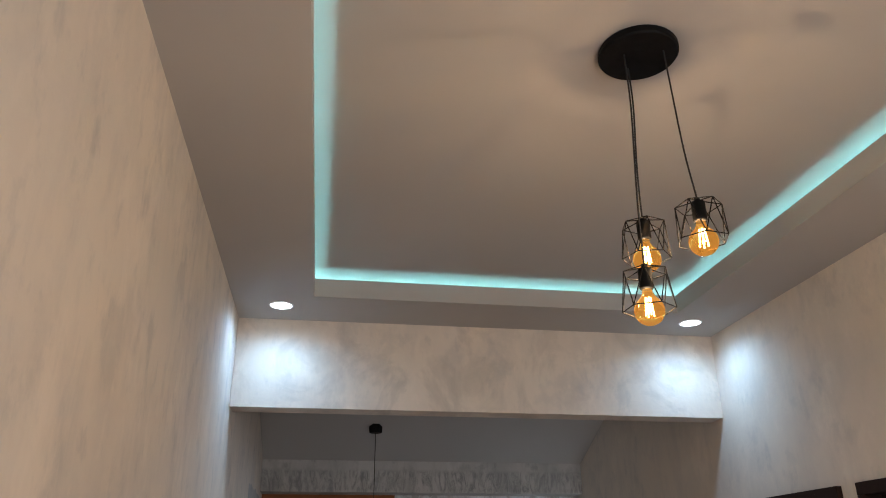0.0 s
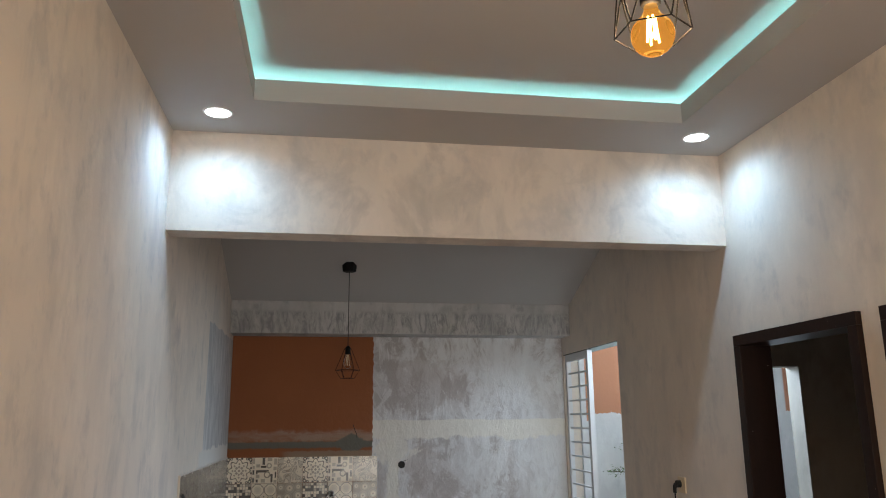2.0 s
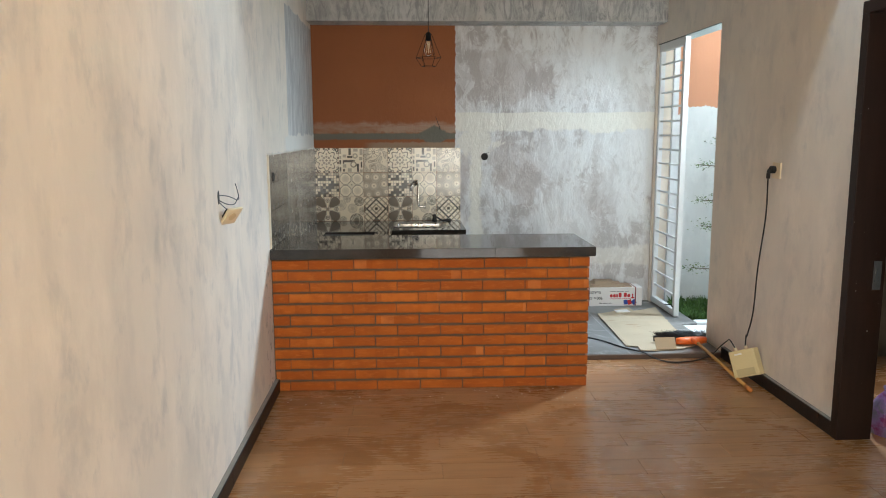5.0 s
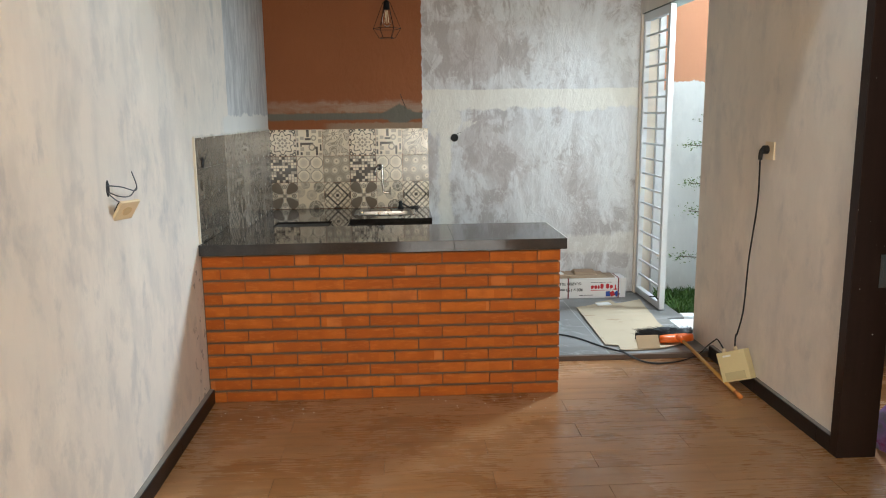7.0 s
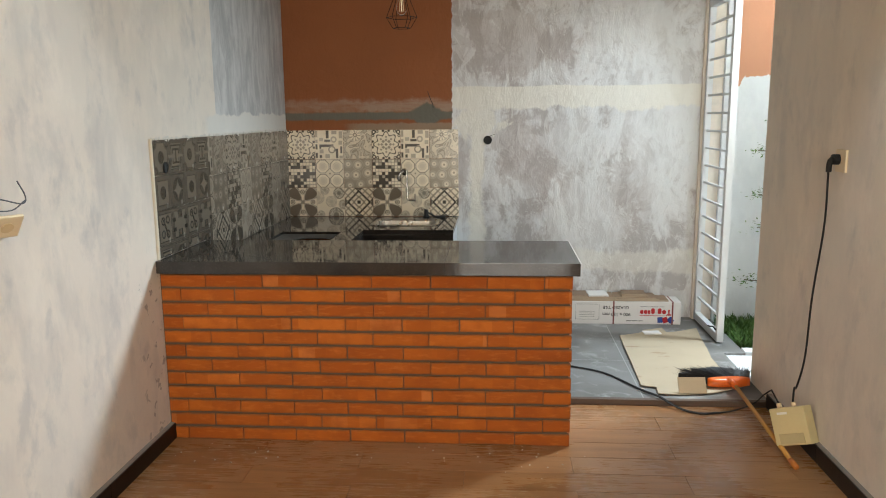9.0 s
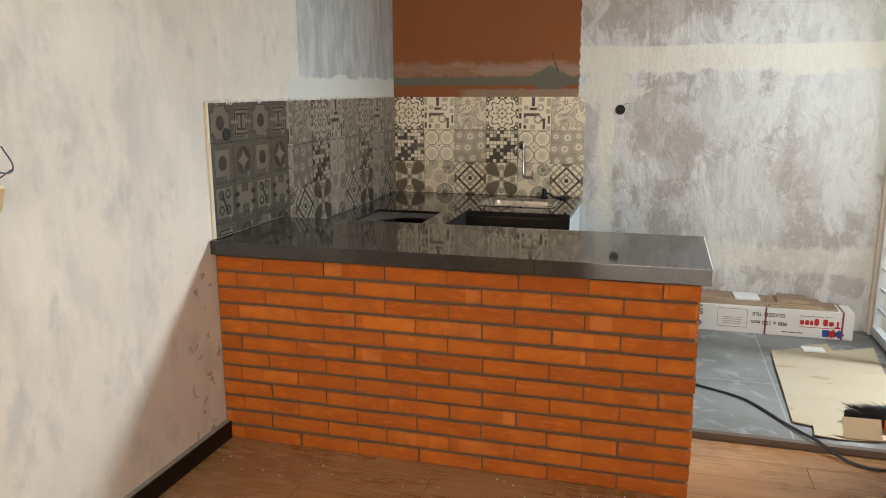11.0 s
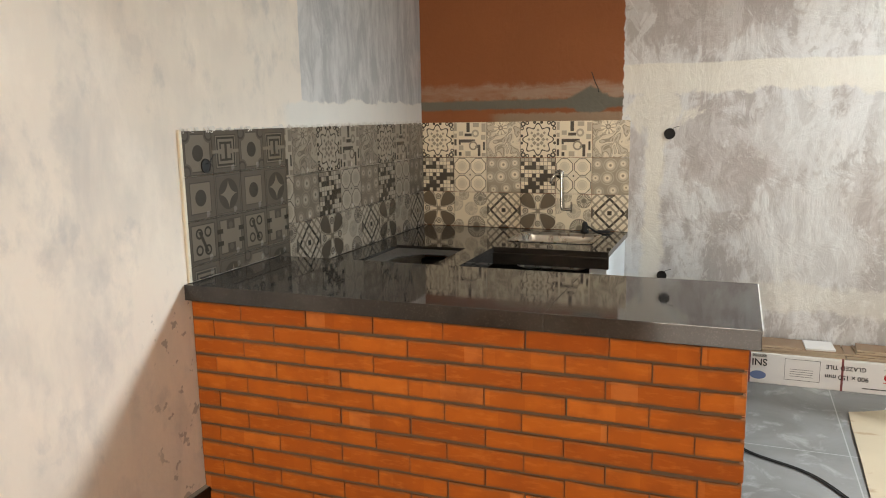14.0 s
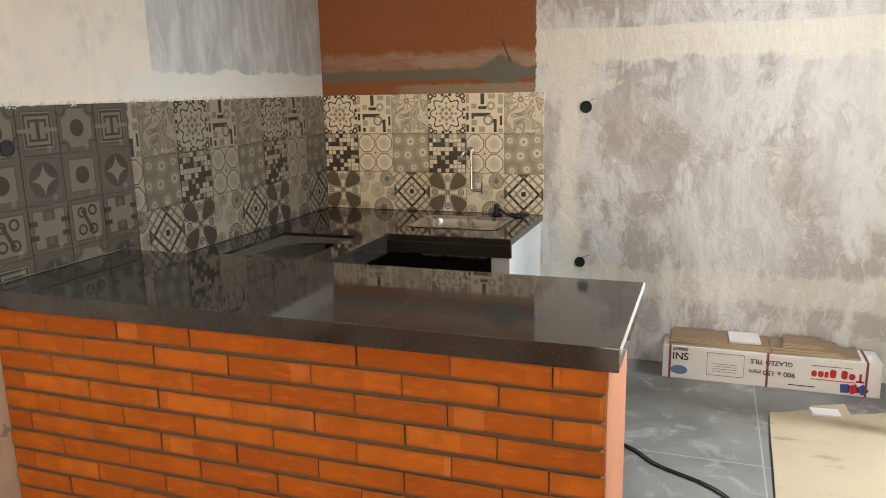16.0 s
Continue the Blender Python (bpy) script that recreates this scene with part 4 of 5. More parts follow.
    t.print(t.below(t.far(t.a, t.c), 0.05), T_DARK)
    out.append(t.done())
    # ringed eyes
    t = Tile("tile rings", between_inks(0.1))
    k = 0
    for cx, cy, r in ((0.15, 0.83, 0.13), (0.5, 0.8, 0.19), (0.84, 0.85, 0.13), (0.42, 0.45, 0.18), (0.84, 0.52, 0.19), (0.1, 0.45, 0.14), (0.2, 0.08, 0.13), (0.58, 0.12, 0.15), (0.93, 0.2, 0.14)):
        d = t.far(t.u, t.v, cx, cy)
        t.print(t.below(d, r), between_inks(0.5)), t.print(t.between(d, r * 0.70, r * 0.92), T_MID, 0.7)
        t.print(t.below(d, r * 0.45), T_CREAM, 0.9), t.print(t.below(d, r * 0.2), T_MID)
    out.append(t.done())
    # four wings
    t = Tile("tile wings", T_CREAM)
    along, across = t.math("MULTIPLY", t.math("ADD", t.a, t.c), 0.7071), t.math("MULTIPLY", t.math("SUBTRACT", t.a, t.c), 0.7071)
    petal = t.far(t.math("DIVIDE", t.math("SUBTRACT", along, 0.74), 0.52), t.math("DIVIDE", across, t.math("ADD", 0.10, t.math("MULTIPLY", along, 0.34))))
    t.print(t.between(petal, 1.08, 1.22, 0.04), T_DARK, 0.8)
    t.print(t.below(petal, 1.0, 0.03), between_inks(-0.25))
    for cx, cy in ((0.0, 0.72), (0.72, 0.0)):
        t.print(t.below(t.far(t.a, t.c, cx, cy), 0.20), T_CREAM), t.print(t.between(t.far(t.a, t.c, cx, cy), 0.12, 0.17), T_DARK)
        t.print(t.below(t.far(t.a, t.c, cx, cy), 0.08), T_MID)
    t.print(t.below(t.far(t.a, t.c), 0.13), T_MID)
    t.print(t.step(t.math("MINIMUM", t.a, t.c), 0.93), T_CREAM, 0.8)
    out.append(t.done())
    # dials
    t = Tile("tile dials", T_CREAM)
    light = between_inks(0.35)
    spokes(t, 0.05, 0.66, 0.22, light, T_CREAM), spokes(t, 0.52, 0.52, 0.2, light, T_CREAM), spokes(t, 0.95, 0.42, 0.17, T_MID, T_CREAM), spokes(t, 0.30, 0.93, 0.16, T_MID, T_CREAM)
    spokes(t, 0.80, 0.82, 0.20, T_DARK, T_CREAM), spokes(t, 0.68, 0.04, 0.27, T_DARK, T_CREAM, 26), spokes(t, 0.14, 0.06, 0.14, T_MID, T_CREAM)
    out.append(t.done())
    # lattice
    t = Tile("tile lattice", T_CREAM)
    s, d = t.math("ADD", t.a, t.c), t.math("ABSOLUTE", t.math("SUBTRACT", t.a, t.c))
    for e in (0.30, 1.15, 1.62):
        t.print(t.between(s, e, e + 0.16), T_MID, 0.85)
    t.print(t.between(s, 0.70, 0.88), T_DARK)
    t.print(t.between(d, 0.26, 0.40), T_MID, 0.7)
    t.print(t.math("MULTIPLY", t.between(d, 0.70, 1.0), t.step(s, 0.9)), T_DARK, 0.9)
    t.print(t.below(t.math("MAXIMUM", t.a, t.c), 0.12), T_DARK)
    out.append(t.done())
    return out


def make_grey_tiles():
    g, lo, hi = (0.068, 0.056, 0.043), (0.022, 0.018, 0.013), (0.135, 0.114, 0.088)
    out = []

    def start(name, square=0.78):
        t = Tile(name, g)
        m = t.math("MAXIMUM", t.a, t.c)
        t.print(t.below(m, square), hi, 0.85)
        t.print(t.between(m, square, square + 0.05), lo, 0.6)
        return t, m

    def both(t, a, b):
        return t.math("MULTIPLY", a, b)

    t, m = start("grey tile key", 0.74)
    t.print(t.between(m, 0.58, 0.68), lo), t.print(both(t, t.below(t.a, 0.09), t.below(t.c, 0.45)), lo)
    t.print(both(t, t.between(t.c, 0.34, 0.45), t.below(t.a, 0.45)), lo), t.print(both(t, t.between(t.a, 0.35, 0.46), t.between(t.c, 0.12, 0.45)), lo)
    t.print(both(t, t.step(t.a, 0.5), t.below(t.c, 0.08)), hi)
    out.append(t.done())
    t, m = start("grey tile disc", 0.82)
    t.print(t.below(t.far(t.a, t.c, 0.82, 0.82), 0.38), g), t.print(t.between(t.far(t.a, t.c, 0.82, 0.82), 0.20, 0.30), lo, 0.7)
    t.print(t.below(t.far(t.a, t.c), 0.37), lo)
    out.append(t.done())
    t, m = start("grey tile star", 0.86)
    t.print(t.below(m, 0.86), g)
    t.print(t.below(t.far(t.a, t.c), 0.74), lo, 0.85)
    t.print(t.below(t.math("ADD", t.math("POWER", t.a, 0.55), t.math("POWER", t.c, 0.55)), 0.84), hi)
    out.append(t.done())
    t, m = start("grey tile scroll")
    for cx, cy in ((0.36, 0.70), (0.66, 0.72), (0.34, 0.32), (0.64, 0.30)):
        t.print(t.between(t.far(t.u, t.v, cx, cy), 0.075, 0.125), lo)
    t.print(both(t, t.below(t.math("ABSOLUTE", t.math("SUBTRACT", t.math("ADD", t.u, t.math("MULTIPLY", t.v, 0.5)), 0.75)), 0.05), t.below(t.c, 0.5)), lo)
    out.append(t.done())
    t, m = start("grey tile bars")
    t.print(both(t, t.below(t.a, 0.30), t.between(t.c, 0.34, 0.78)), lo, 0.8), t.print(t.below(t.far(t.a, t.c, 0.0, 0.52), 0.16), g)
    t.print(both(t, t.step(t.a, 0.60), t.between(t.c, 0.18, 0.40)), lo)
    out.append(t.done())
    t, m = start("grey tile dot", 0.68)
    t.print(t.below(t.far(t.a, t.c), 0.38), lo)
    out.append(t.done())
    return out


def tile_mesh(material, w, h, full):
    bm = bmesh.new()
    box(bm, 0, w, -0.008, 0, 0, h, 0.0012)
    me = mesh_of("tile", bm, material)
    me.use_auto_texspace = False
    me.texspace_location, me.texspace_size = (full / 2 if w > full * 0.98 else w - full / 2, -0.004, h - full / 2), (full / 2, 0.004, full / 2)
    return me


PATTERN, SIDE, GREY = make_tiles(*CREAM_SET), make_tiles(*DARK_SET), make_grey_tiles()
TOPZ, TW = 1.366, 0.2046
splash_end = thing("tile_splashback", "patchwork patterned cream and brown wall tiles behind the sink", "splashback", at=(0, YB, 0))
meshes = [tile_mesh(m, TW - 0.0022, TW - 0.0022, TW - 0.0022) for m in PATTERN]
for r in range(3):
    for c in range(6):
        ob = new("tile", meshes[3 * r + c % 3])
        ob.parent, ob.matrix_basis = splash_end, pose(XL + 0.0012 + c * TW, -0.001, TOPZ - (r + 1) * TW)
splash_side = thing("tile_splashback", "patchwork patterned wall tiles in darkened inks above the side worktop", "splashback", at=(XL, 0, 0))
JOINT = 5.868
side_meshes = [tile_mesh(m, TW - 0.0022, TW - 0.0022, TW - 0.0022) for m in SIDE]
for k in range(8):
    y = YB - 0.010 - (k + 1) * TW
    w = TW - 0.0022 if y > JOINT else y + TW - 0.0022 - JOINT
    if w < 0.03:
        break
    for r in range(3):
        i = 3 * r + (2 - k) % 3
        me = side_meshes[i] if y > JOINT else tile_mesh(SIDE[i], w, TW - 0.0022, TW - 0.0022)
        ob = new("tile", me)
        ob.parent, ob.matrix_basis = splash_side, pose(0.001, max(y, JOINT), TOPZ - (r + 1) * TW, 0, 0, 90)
GW = 0.1575
ORDER = ((1, 0, 1, 0), (5, 2, 5, 2), (3, 4, 3, 4), (0, 2, 1, 2))
gm = [tile_mesh(m, GW - 0.002, GW - 0.002, GW - 0.002) for m in GREY]
gcut = [tile_mesh(m, GW - 0.002, 0.050, GW - 0.002) for m in GREY]
for r in range(4):
    for c in range(4):
        ob = new("tile", (gm if r < 3 else gcut)[ORDER[r][c]])
        ob.parent, ob.matrix_basis = splash_side, pose(0.001, JOINT - (4 - c) * GW, TOPZ - (r + 1) * GW if r < 3 else CTOP + 0.003, 0, 0, 90)
bm = bmesh.new()
box(bm, 0.001, 0.008, 5.792, JOINT - 0.001, BZ + 0.001, CTOP + 0.001, 0.001)
part("tile", bm, GREY[2], splash_side)
bm = bmesh.new()
box(bm, -0.001, 0.011, 5.226, JOINT - 4 * GW, CTOP + 0.002, TOPZ + 0.004, 0.002)
part("edge_trim", bm, plain("ivory trim", (0.62, 0.57, 0.46), 0.5), splash_side, "ivory plastic tile edge trim")

# plaster squeezed out along the tops of the tiles
M_LUMP = plain("pale plaster", (0.60, 0.575, 0.53), 0.9, 0, 0.2, 20, 0.3)
rng = random.Random(21)
bm = bmesh.new()
y = 5.24
while y < 7.34:
    w, h, d = rng.uniform(0.008, 0.035), rng.uniform(0.003, 0.012), rng.uniform(0.006, 0.012)
    ring = [bm.verts.new((XL + (d if 0 < k < 5 else 0.0005), y + w * (0.5 - 0.5 * math.cos(k * math.pi / 5)) * rng.uniform(0.85, 1.15), TOPZ - 0.002 + (-0.5 + rng.uniform(-0.4, 0.4)) * h)) for k in range(6)]
    top = [bm.verts.new((XL + 0.0005, v.co.y, TOPZ + h * rng.uniform(0.7, 1.4))) for v in ring]
    for k in range(5):
        bm.faces.new((ring[k], ring[k + 1], top[k + 1], top[k]))
    y += w * rng.uniform(0.6, 2.2)
tagged(new("trim_plaster", mesh_of("trim_plaster", bm, M_LUMP)), "lumps of pale plaster squeezed out over the tiles", "plaster", kind="structure")

# ---------------------------------------------------------------- sink, tap, pipe
sink = thing("kitchen_sink", "stainless steel inset sink bowl in the worktop", "sink", at=(0.715, 7.06, BZ))
bm = bmesh.new()
rings = []
for dx, dy, z, rad in ((0.225, 0.170, 0.003, 0.04), (0.205, 0.150, 0.004, 0.045), (0.197, 0.142, -0.01, 0.05), (0.185, 0.130, -0.14, 0.05), (0.16, 0.105, -0.155, 0.05)):
    ring = []
    for qx, qy, a0 in ((1, 1, 0), (-1, 1, 90), (-1, -1, 180), (1, -1, 270)):
        for k in range(5):
            a = radians(a0 + k * 22.5)
            ring.append(bm.verts.new((qx * (dx - rad) + rad * math.cos(a), qy * (dy - rad) + rad * math.sin(a), z)))
    rings.append(ring)
for a, b in zip(rings, rings[1:]):
    for k in range(20):
        bm.faces.new((a[k], a[(k + 1) % 20], b[(k + 1) % 20], b[k]))
bm.faces.new(rings[-1])
part("bowl", bm, M_STEEL, sink)
bm = bmesh.new()
lathe(bm, [(0.0, -0.153), (0.03, -0.152), (0.034, -0.154)], 20)
part("drain", bm, M_CHROME, sink)
drain = thing("waste_fitting", "loose black plastic waste fitting lying on the worktop", "waste fitting", at=(0.83, 7.285, BZ))
bm = bmesh.new()
lathe(bm, [(0.0, 0), (0.022, 0), (0.024, 0.012), (0.016, 0.018), (0.014, 0.055), (0.010, 0.06), (0.0, 0.06)], 16)
part("collar", bm, M_RUBBER, drain, "", True)
bm = bmesh.new()
tube(bm, curve_through([(0.0, 0.0, 0.04), (0.03, -0.01, 0.03), (0.07, -0.015, 0.008), (0.12, -0.005, 0.008), (0.13, 0.012, 0.009), (0.07, 0.012, 0.009)], 6), 0.006, 8)
part("hose", bm, M_RUBBER, drain, "", True)

tap = thing("wall_tap", "chrome wall tap with a long drop spout", "tap", at=(0.672, YB - 0.009, 1.07))
bm = bmesh.new()
tube(bm, [(0, 0, 0), (0, -0.012, 0)], 0.024, 20), tube(bm, [(0, -0.012, 0), (0, -0.055, 0)], 0.012, 14)
part("valve", bm, M_CHROME, tap, "", True)
bm = bmesh.new()
tube(bm, curve_through([(0.0, -0.05, 0.004), (-0.018, -0.058, -0.005), (-0.034, -0.06, -0.035), (-0.036, -0.058, -0.05)], 5), 0.010, 10)
part("lever", bm, M_CHROME, tap, "", True)
bm = bmesh.new()
tube(bm, curve_through([(0.0, -0.05, 0.012), (0.012, -0.055, 0.02), (0.022, -0.06, 0.0), (0.024, -0.062, -0.09), (0.026, -0.066, -0.175), (0.034, -0.068, -0.192), (0.052, -0.068, -0.194), (0.08, -0.068, -0.192)], 6), 0.0085, 10)
part("spout", bm, M_CHROME, tap, "", True)
bm = bmesh.new()
tube(bm, [(0.080, -0.068, -0.21), (0.080, -0.068, -0.15)], 0.004, 8)
part("spray_pin", bm, M_CHROME, tap)


def conduit_hole(label, at, turn, r=0.030):
    h = thing("conduit_box", label, "wall box", "open wall boxes", at=at, turn=turn)
    bm = bmesh.new()
    lathe(bm, [(r * 0.86, 0.0), (r * 0.86, 0.0035), (r * 0.95, 0.0045), (r, 0.0)], 20)
    part("rim", bm, M_VOID, h, "chipped dark rim")
    # no hole is cut: a flat black disc carries the dark inside
    bm = bmesh.new()
    lathe(bm, [(0.0, 0.0008), (r * 0.86, 0.001)], 20)
    part("back", bm, M_RUBBER, h)
    bm = bmesh.new()
    tube(bm, curve_through([(0.0, 0.006, 0.001), (0.01, 0.012, 0.012), (0.02, 0.03, 0.016), (0.05, 0.04, 0.01)], 5), 0.0016, 5)
    part("wire", bm, M_RUBBER, h)
    return h


conduit_hole("round open wall box with a stub of black wire", (1.26, YB, 1.288), (90, 0, 0))
conduit_hole("round open wall box low on the cement wall", (1.243, YB, 0.515), (90, 0, 0), 0.027)
conduit_hole("round hole cut in a grey patterned tile", (XL + 0.0095, 5.353, 1.24), (90, 0, 90), 0.026)
bm = bmesh.new()
tube(bm, curve_through([(0.88, YB + 0.002, 1.515), (0.878, YB - 0.02, 1.54), (0.865, YB - 0.03, 1.57), (0.845, YB - 0.03, 1.625)], 6), 0.0022, 6)
single("wire_stub", bm, M_RUBBER, "thin black wire stub poking from the wall", "wire")

# ---------------------------------------------------------------- kitchen pendant
KP = (0.768, 6.58)
KPZ = 2.555 + 0.378 * (7.365 - 6.58)
kp = thing("pendant_light", "black geometric wire pendant with an unlit clear bulb", "pendant light", at=(*KP, KPZ - 0.02))
bm = bmesh.new()
lathe(bm, [(0.0, 0.02), (0.052, 0.02), (0.056, 0.0), (0.052, -0.05), (0.0, -0.055)], 6)
part("ceiling_rose", bm, M_BLACK, kp, "black six-sided ceiling rose")
ctop = 2.20 - (KPZ - 0.02)
bm = bmesh.new()
tube(bm, [(0, 0, -0.05), (0, 0, ctop)], 0.003, 6)
part("cord", bm, M_RUBBER, kp)
bm = bmesh.new()
lathe(bm, [(0, ctop + 0.012), (0.016, ctop), (0.02, ctop - 0.01), (0.02, ctop - 0.055), (0, ctop - 0.055)], 16)
part("socket", bm, M_BLACK, kp, "", True)
top = [(0.024 * math.cos(k * math.tau / 6), 0.024 * math.sin(k * math.tau / 6), ctop - 0.012) for k in range(6)]
mid = [(0.090 * math.cos(k * math.tau / 6), 0.090 * math.sin(k * math.tau / 6), ctop - 0.175) for k in range(6)]
low = [(0.052 * math.cos(k * math.tau / 6), 0.052 * math.sin(k * math.tau / 6), ctop - 0.235) for k in range(6)]
bm = bmesh.new()
for ring in (mid, low, top):
    tube(bm, ring, 0.0018, 5, True)
for a, b, c in zip(top, mid, low):
    tube(bm, [a, b, c], 0.0018, 5)
part("cage", bm, M_BLACK, kp, "black diamond-shaped wire cage")
bm = bmesh.new()
lathe(bm, [(0.013, ctop - 0.05), (0.014, ctop - 0.065), (0.024, ctop - 0.09), (0.031, ctop - 0.115), (0.030, ctop - 0.135), (0.018, ctop - 0.158), (0, ctop - 0.165)], 20)
g = part("bulb", bm, M_CLEAR, kp, "clear unlit filament bulb", True)
g.visible_shadow = False
bm = bmesh.new()
for k in range(4):
    a = k * math.pi / 2
    tube(bm, [(0.005 * math.cos(a), 0.005 * math.sin(a), ctop - 0.06), (0.012 * math.cos(a), 0.012 * math.sin(a), ctop - 0.14)], 0.002, 5)
part("filament", bm, M_FIL_OFF, g)

# ---------------------------------------------------------------- yard opening: fixed grille panel
M_GATE = plain("white gate enamel", (0.66, 0.68, 0.69), 0.45, 0, 0.06, 9)
gr = thing("window_grille", "white steel grille panel with level bars in the yard opening", "grille", at=(XR + 0.035, 0, 0))
GY0, GY1, GZ0, GZ1 = 6.748, 7.329, 0.03, 2.205
for name, y0, y1 in (("stile", GY0, GY0 + 0.045), ("stile", GY1 - 0.035, GY1)):
    bm = bmesh.new()
    box(bm, -0.02, 0.02, y0, y1, GZ0, GZ1, 0.002)
    part(name, bm, M_GATE, gr)
for z0, z1 in ((GZ0, GZ0 + 0.05), (GZ1 - 0.06, GZ1)):
    bm = bmesh.new()
    box(bm, -0.02, 0.02, GY0 + 0.045, GY1 - 0.035, z0, z1, 0.002)
    part("rail", bm, M_GATE, gr)
bm = bmesh.new()
box(bm, -0.007, 0.007, GY0 + 0.045, GY1 - 0.035, -0.007, 0.007, 0.001)
bar = mesh_of("bar", bm, M_GATE)
for k in range(17):
    ob = new("bar", bar)
    ob.parent, ob.matrix_basis = gr, pose(0, 0, 0.189 + 0.1156 * k)

bm = bmesh.new()
tube(bm, curve_through([(-0.024, GY0 + 0.02, 0.105), (-0.03, GY0 + 0.06, 0.115), (-0.03, GY0 + 0.12, 0.100), (-0.025, GY0 + 0.19, 0.085)], 5), 0.005, 8)
part("latch", bm, M_RUBBER, gr, "thin black latch rod", True)

# ---------------------------------------------------------------- wall fittings and cables
M_IVORY = plain("ivory plastic", (0.70, 0.58, 0.38), 0.4)
M_COPPER = plain("grey wire", (0.08, 0.08, 0.09), 0.45)
sw = thing("switch_plate", "ivory switch plate hanging loose on its wires", "switch", at=(XL, 4.13, 1.225))
# flat black disc, the hole's dark inside put into its colour
bm = bmesh.new()
lathe(bm, [(0.0, 0.0012), (0.017, 0.0015), (0.02, 0.0)], 14)
bmesh.ops.transform(bm, matrix=pose(0, 0, 0, 0, 90, 0) @ Matrix.Diagonal((1.5, 0.8, 1, 1)), verts=bm.verts)
part("wall_hole", bm, M_RUBBER, sw, "flat black disc for the ragged hole in the plaster")
plate = new("plate")
plate.parent, plate.matrix_basis = sw, pose(0.036, 0.055, -0.082, 38, 0, 62)
bm = bmesh.new()
box(bm, -0.042, 0.042, -0.006, 0.006, -0.042, 0.042, 0.004)
part("cover", bm, M_IVORY, plate)
# raised disc; the round recess's shade is put into its darker ivory
bm = bmesh.new()
tube(bm, [(0, -0.006, 0), (0, -0.0085, 0)], 0.019, 20)
part("dial_ring", bm, plain("shaded ivory plastic", (0.60, 0.46, 0.26), 0.45), plate, "round centre in darker ivory, for the shade of its recess")
bm = bmesh.new()
box(bm, -0.028, 0.028, 0.006, 0.022, -0.022, 0.022, 0.003)
part("back_box", bm, M_RUBBER, plate)
for line in (((0.0, 0.0, 0.01), (0.03, 0.05, 0.0), (0.05, 0.12, -0.02), (0.05, 0.14, 0.0), (0.045, 0.115, 0.05)),
             ((0.0, -0.01, -0.01), (0.03, 0.02, -0.03), (0.045, 0.08, -0.035), (0.05, 0.135, -0.012)),
             ((0.0, 0.005, -0.02), (0.02, 0.02, -0.045), (0.035, 0.05, -0.06), (0.04, 0.07, -0.075))):
    bm = bmesh.new()
    tube(bm, curve_through(line, 6), 0.0022, 6)
    part("wire", bm, M_COPPER, sw)

so = thing("wall_socket", "ivory wall socket with a black plug in it", "socket", at=(XR, 5.176, 1.268))
bm = bmesh.new()
box(bm, -0.009, 0, -0.045, 0.045, -0.045, 0.045, 0.003)
part("plate", bm, M_IVORY, so)
bm = bmesh.new()
tube(bm, [(-0.009, 0.015, 0.005), (-0.034, 0.015, 0.005)], 0.021, 14), tube(bm, curve_through([(-0.03, 0.015, 0.008), (-0.042, 0.017, -0.004), (-0.044, 0.018, -0.045)], 5), 0.011, 10)
part("plug", bm, M_RUBBER, so, "black angled plug")

BOX_AT, BOX_TURN = (2.618, 5.232, 0.122), (-10, -22, -44)
pb = thing("junction_box", "cream plastic junction box leaning on the skirting", "junction box", at=BOX_AT, turn=BOX_TURN)
box_pose = pose(*BOX_AT, *BOX_TURN)
gland_in, gland_out = box_pose @ Vector((0.02, 0, 0.10)), box_pose @ Vector((-0.045, 0, 0.10))
M_BOXCREAM = plain("yellowed plastic", (0.60, 0.50, 0.26), 0.5, 0, 0.1, 8)
bm = bmesh.new()
box(bm, -0.078, 0.078, -0.035, 0.035, -0.08, 0.08, 0.006)
part("body", bm, M_BOXCREAM, pb)
bm = bmesh.new()
box(bm, -0.055, 0.055, -0.0385, -0.035, -0.072, -0.03, 0.002)
part("cover", bm, plain("worn yellowed plastic", (0.46, 0.38, 0.20), 0.6), pb)
bm = bmesh.new()
box(bm, -0.045, 0.0, -0.0362, -0.035, 0.052, 0.062)
part("label", bm, plain("pale paper label", (0.75, 0.74, 0.68), 0.7), pb, "small paper label")
for x in (-0.045, 0.02):
    bm = bmesh.new()
    tube(bm, [(x, 0, 0.08), (x, 0, 0.10)], 0.011, 12)
    part("gland", bm, M_IVORY, pb)
bm = bmesh.new()
tube(bm, curve_through([(XR - 0.044, 5.194, 1.223), (2.664, 5.200, 1.0), (2.655, 5.238, 0.7), (2.660, 5.275, 0.42), (2.653, 5.318, 0.27), (gland_in.x + 0.004, gland_in.y + 0.006, gland_in.z + 0.06), tuple(gland_in)], 10), 0.0045, 8)
single("power_cable", bm, M_RUBBER, "black cable hanging from the socket to the junction box", "cable", "", True)
bm = bmesh.new()
TRAIL = [(2.40, 5.640, 0.005), (2.33, 5.632, 0.005), (2.261, 5.667, 0.006), (2.20, 5.715, 0.022), (2.16, 5.755, 0.038), (2.112, 5.83, 0.034), (2.060, 5.920, 0.030), (1.96, 6.090, 0.030), (1.874, 6.175, 0.030), (1.711, 6.265, 0.030), (1.608, 6.37, 0.030), (1.45, 6.45, 0.030)]
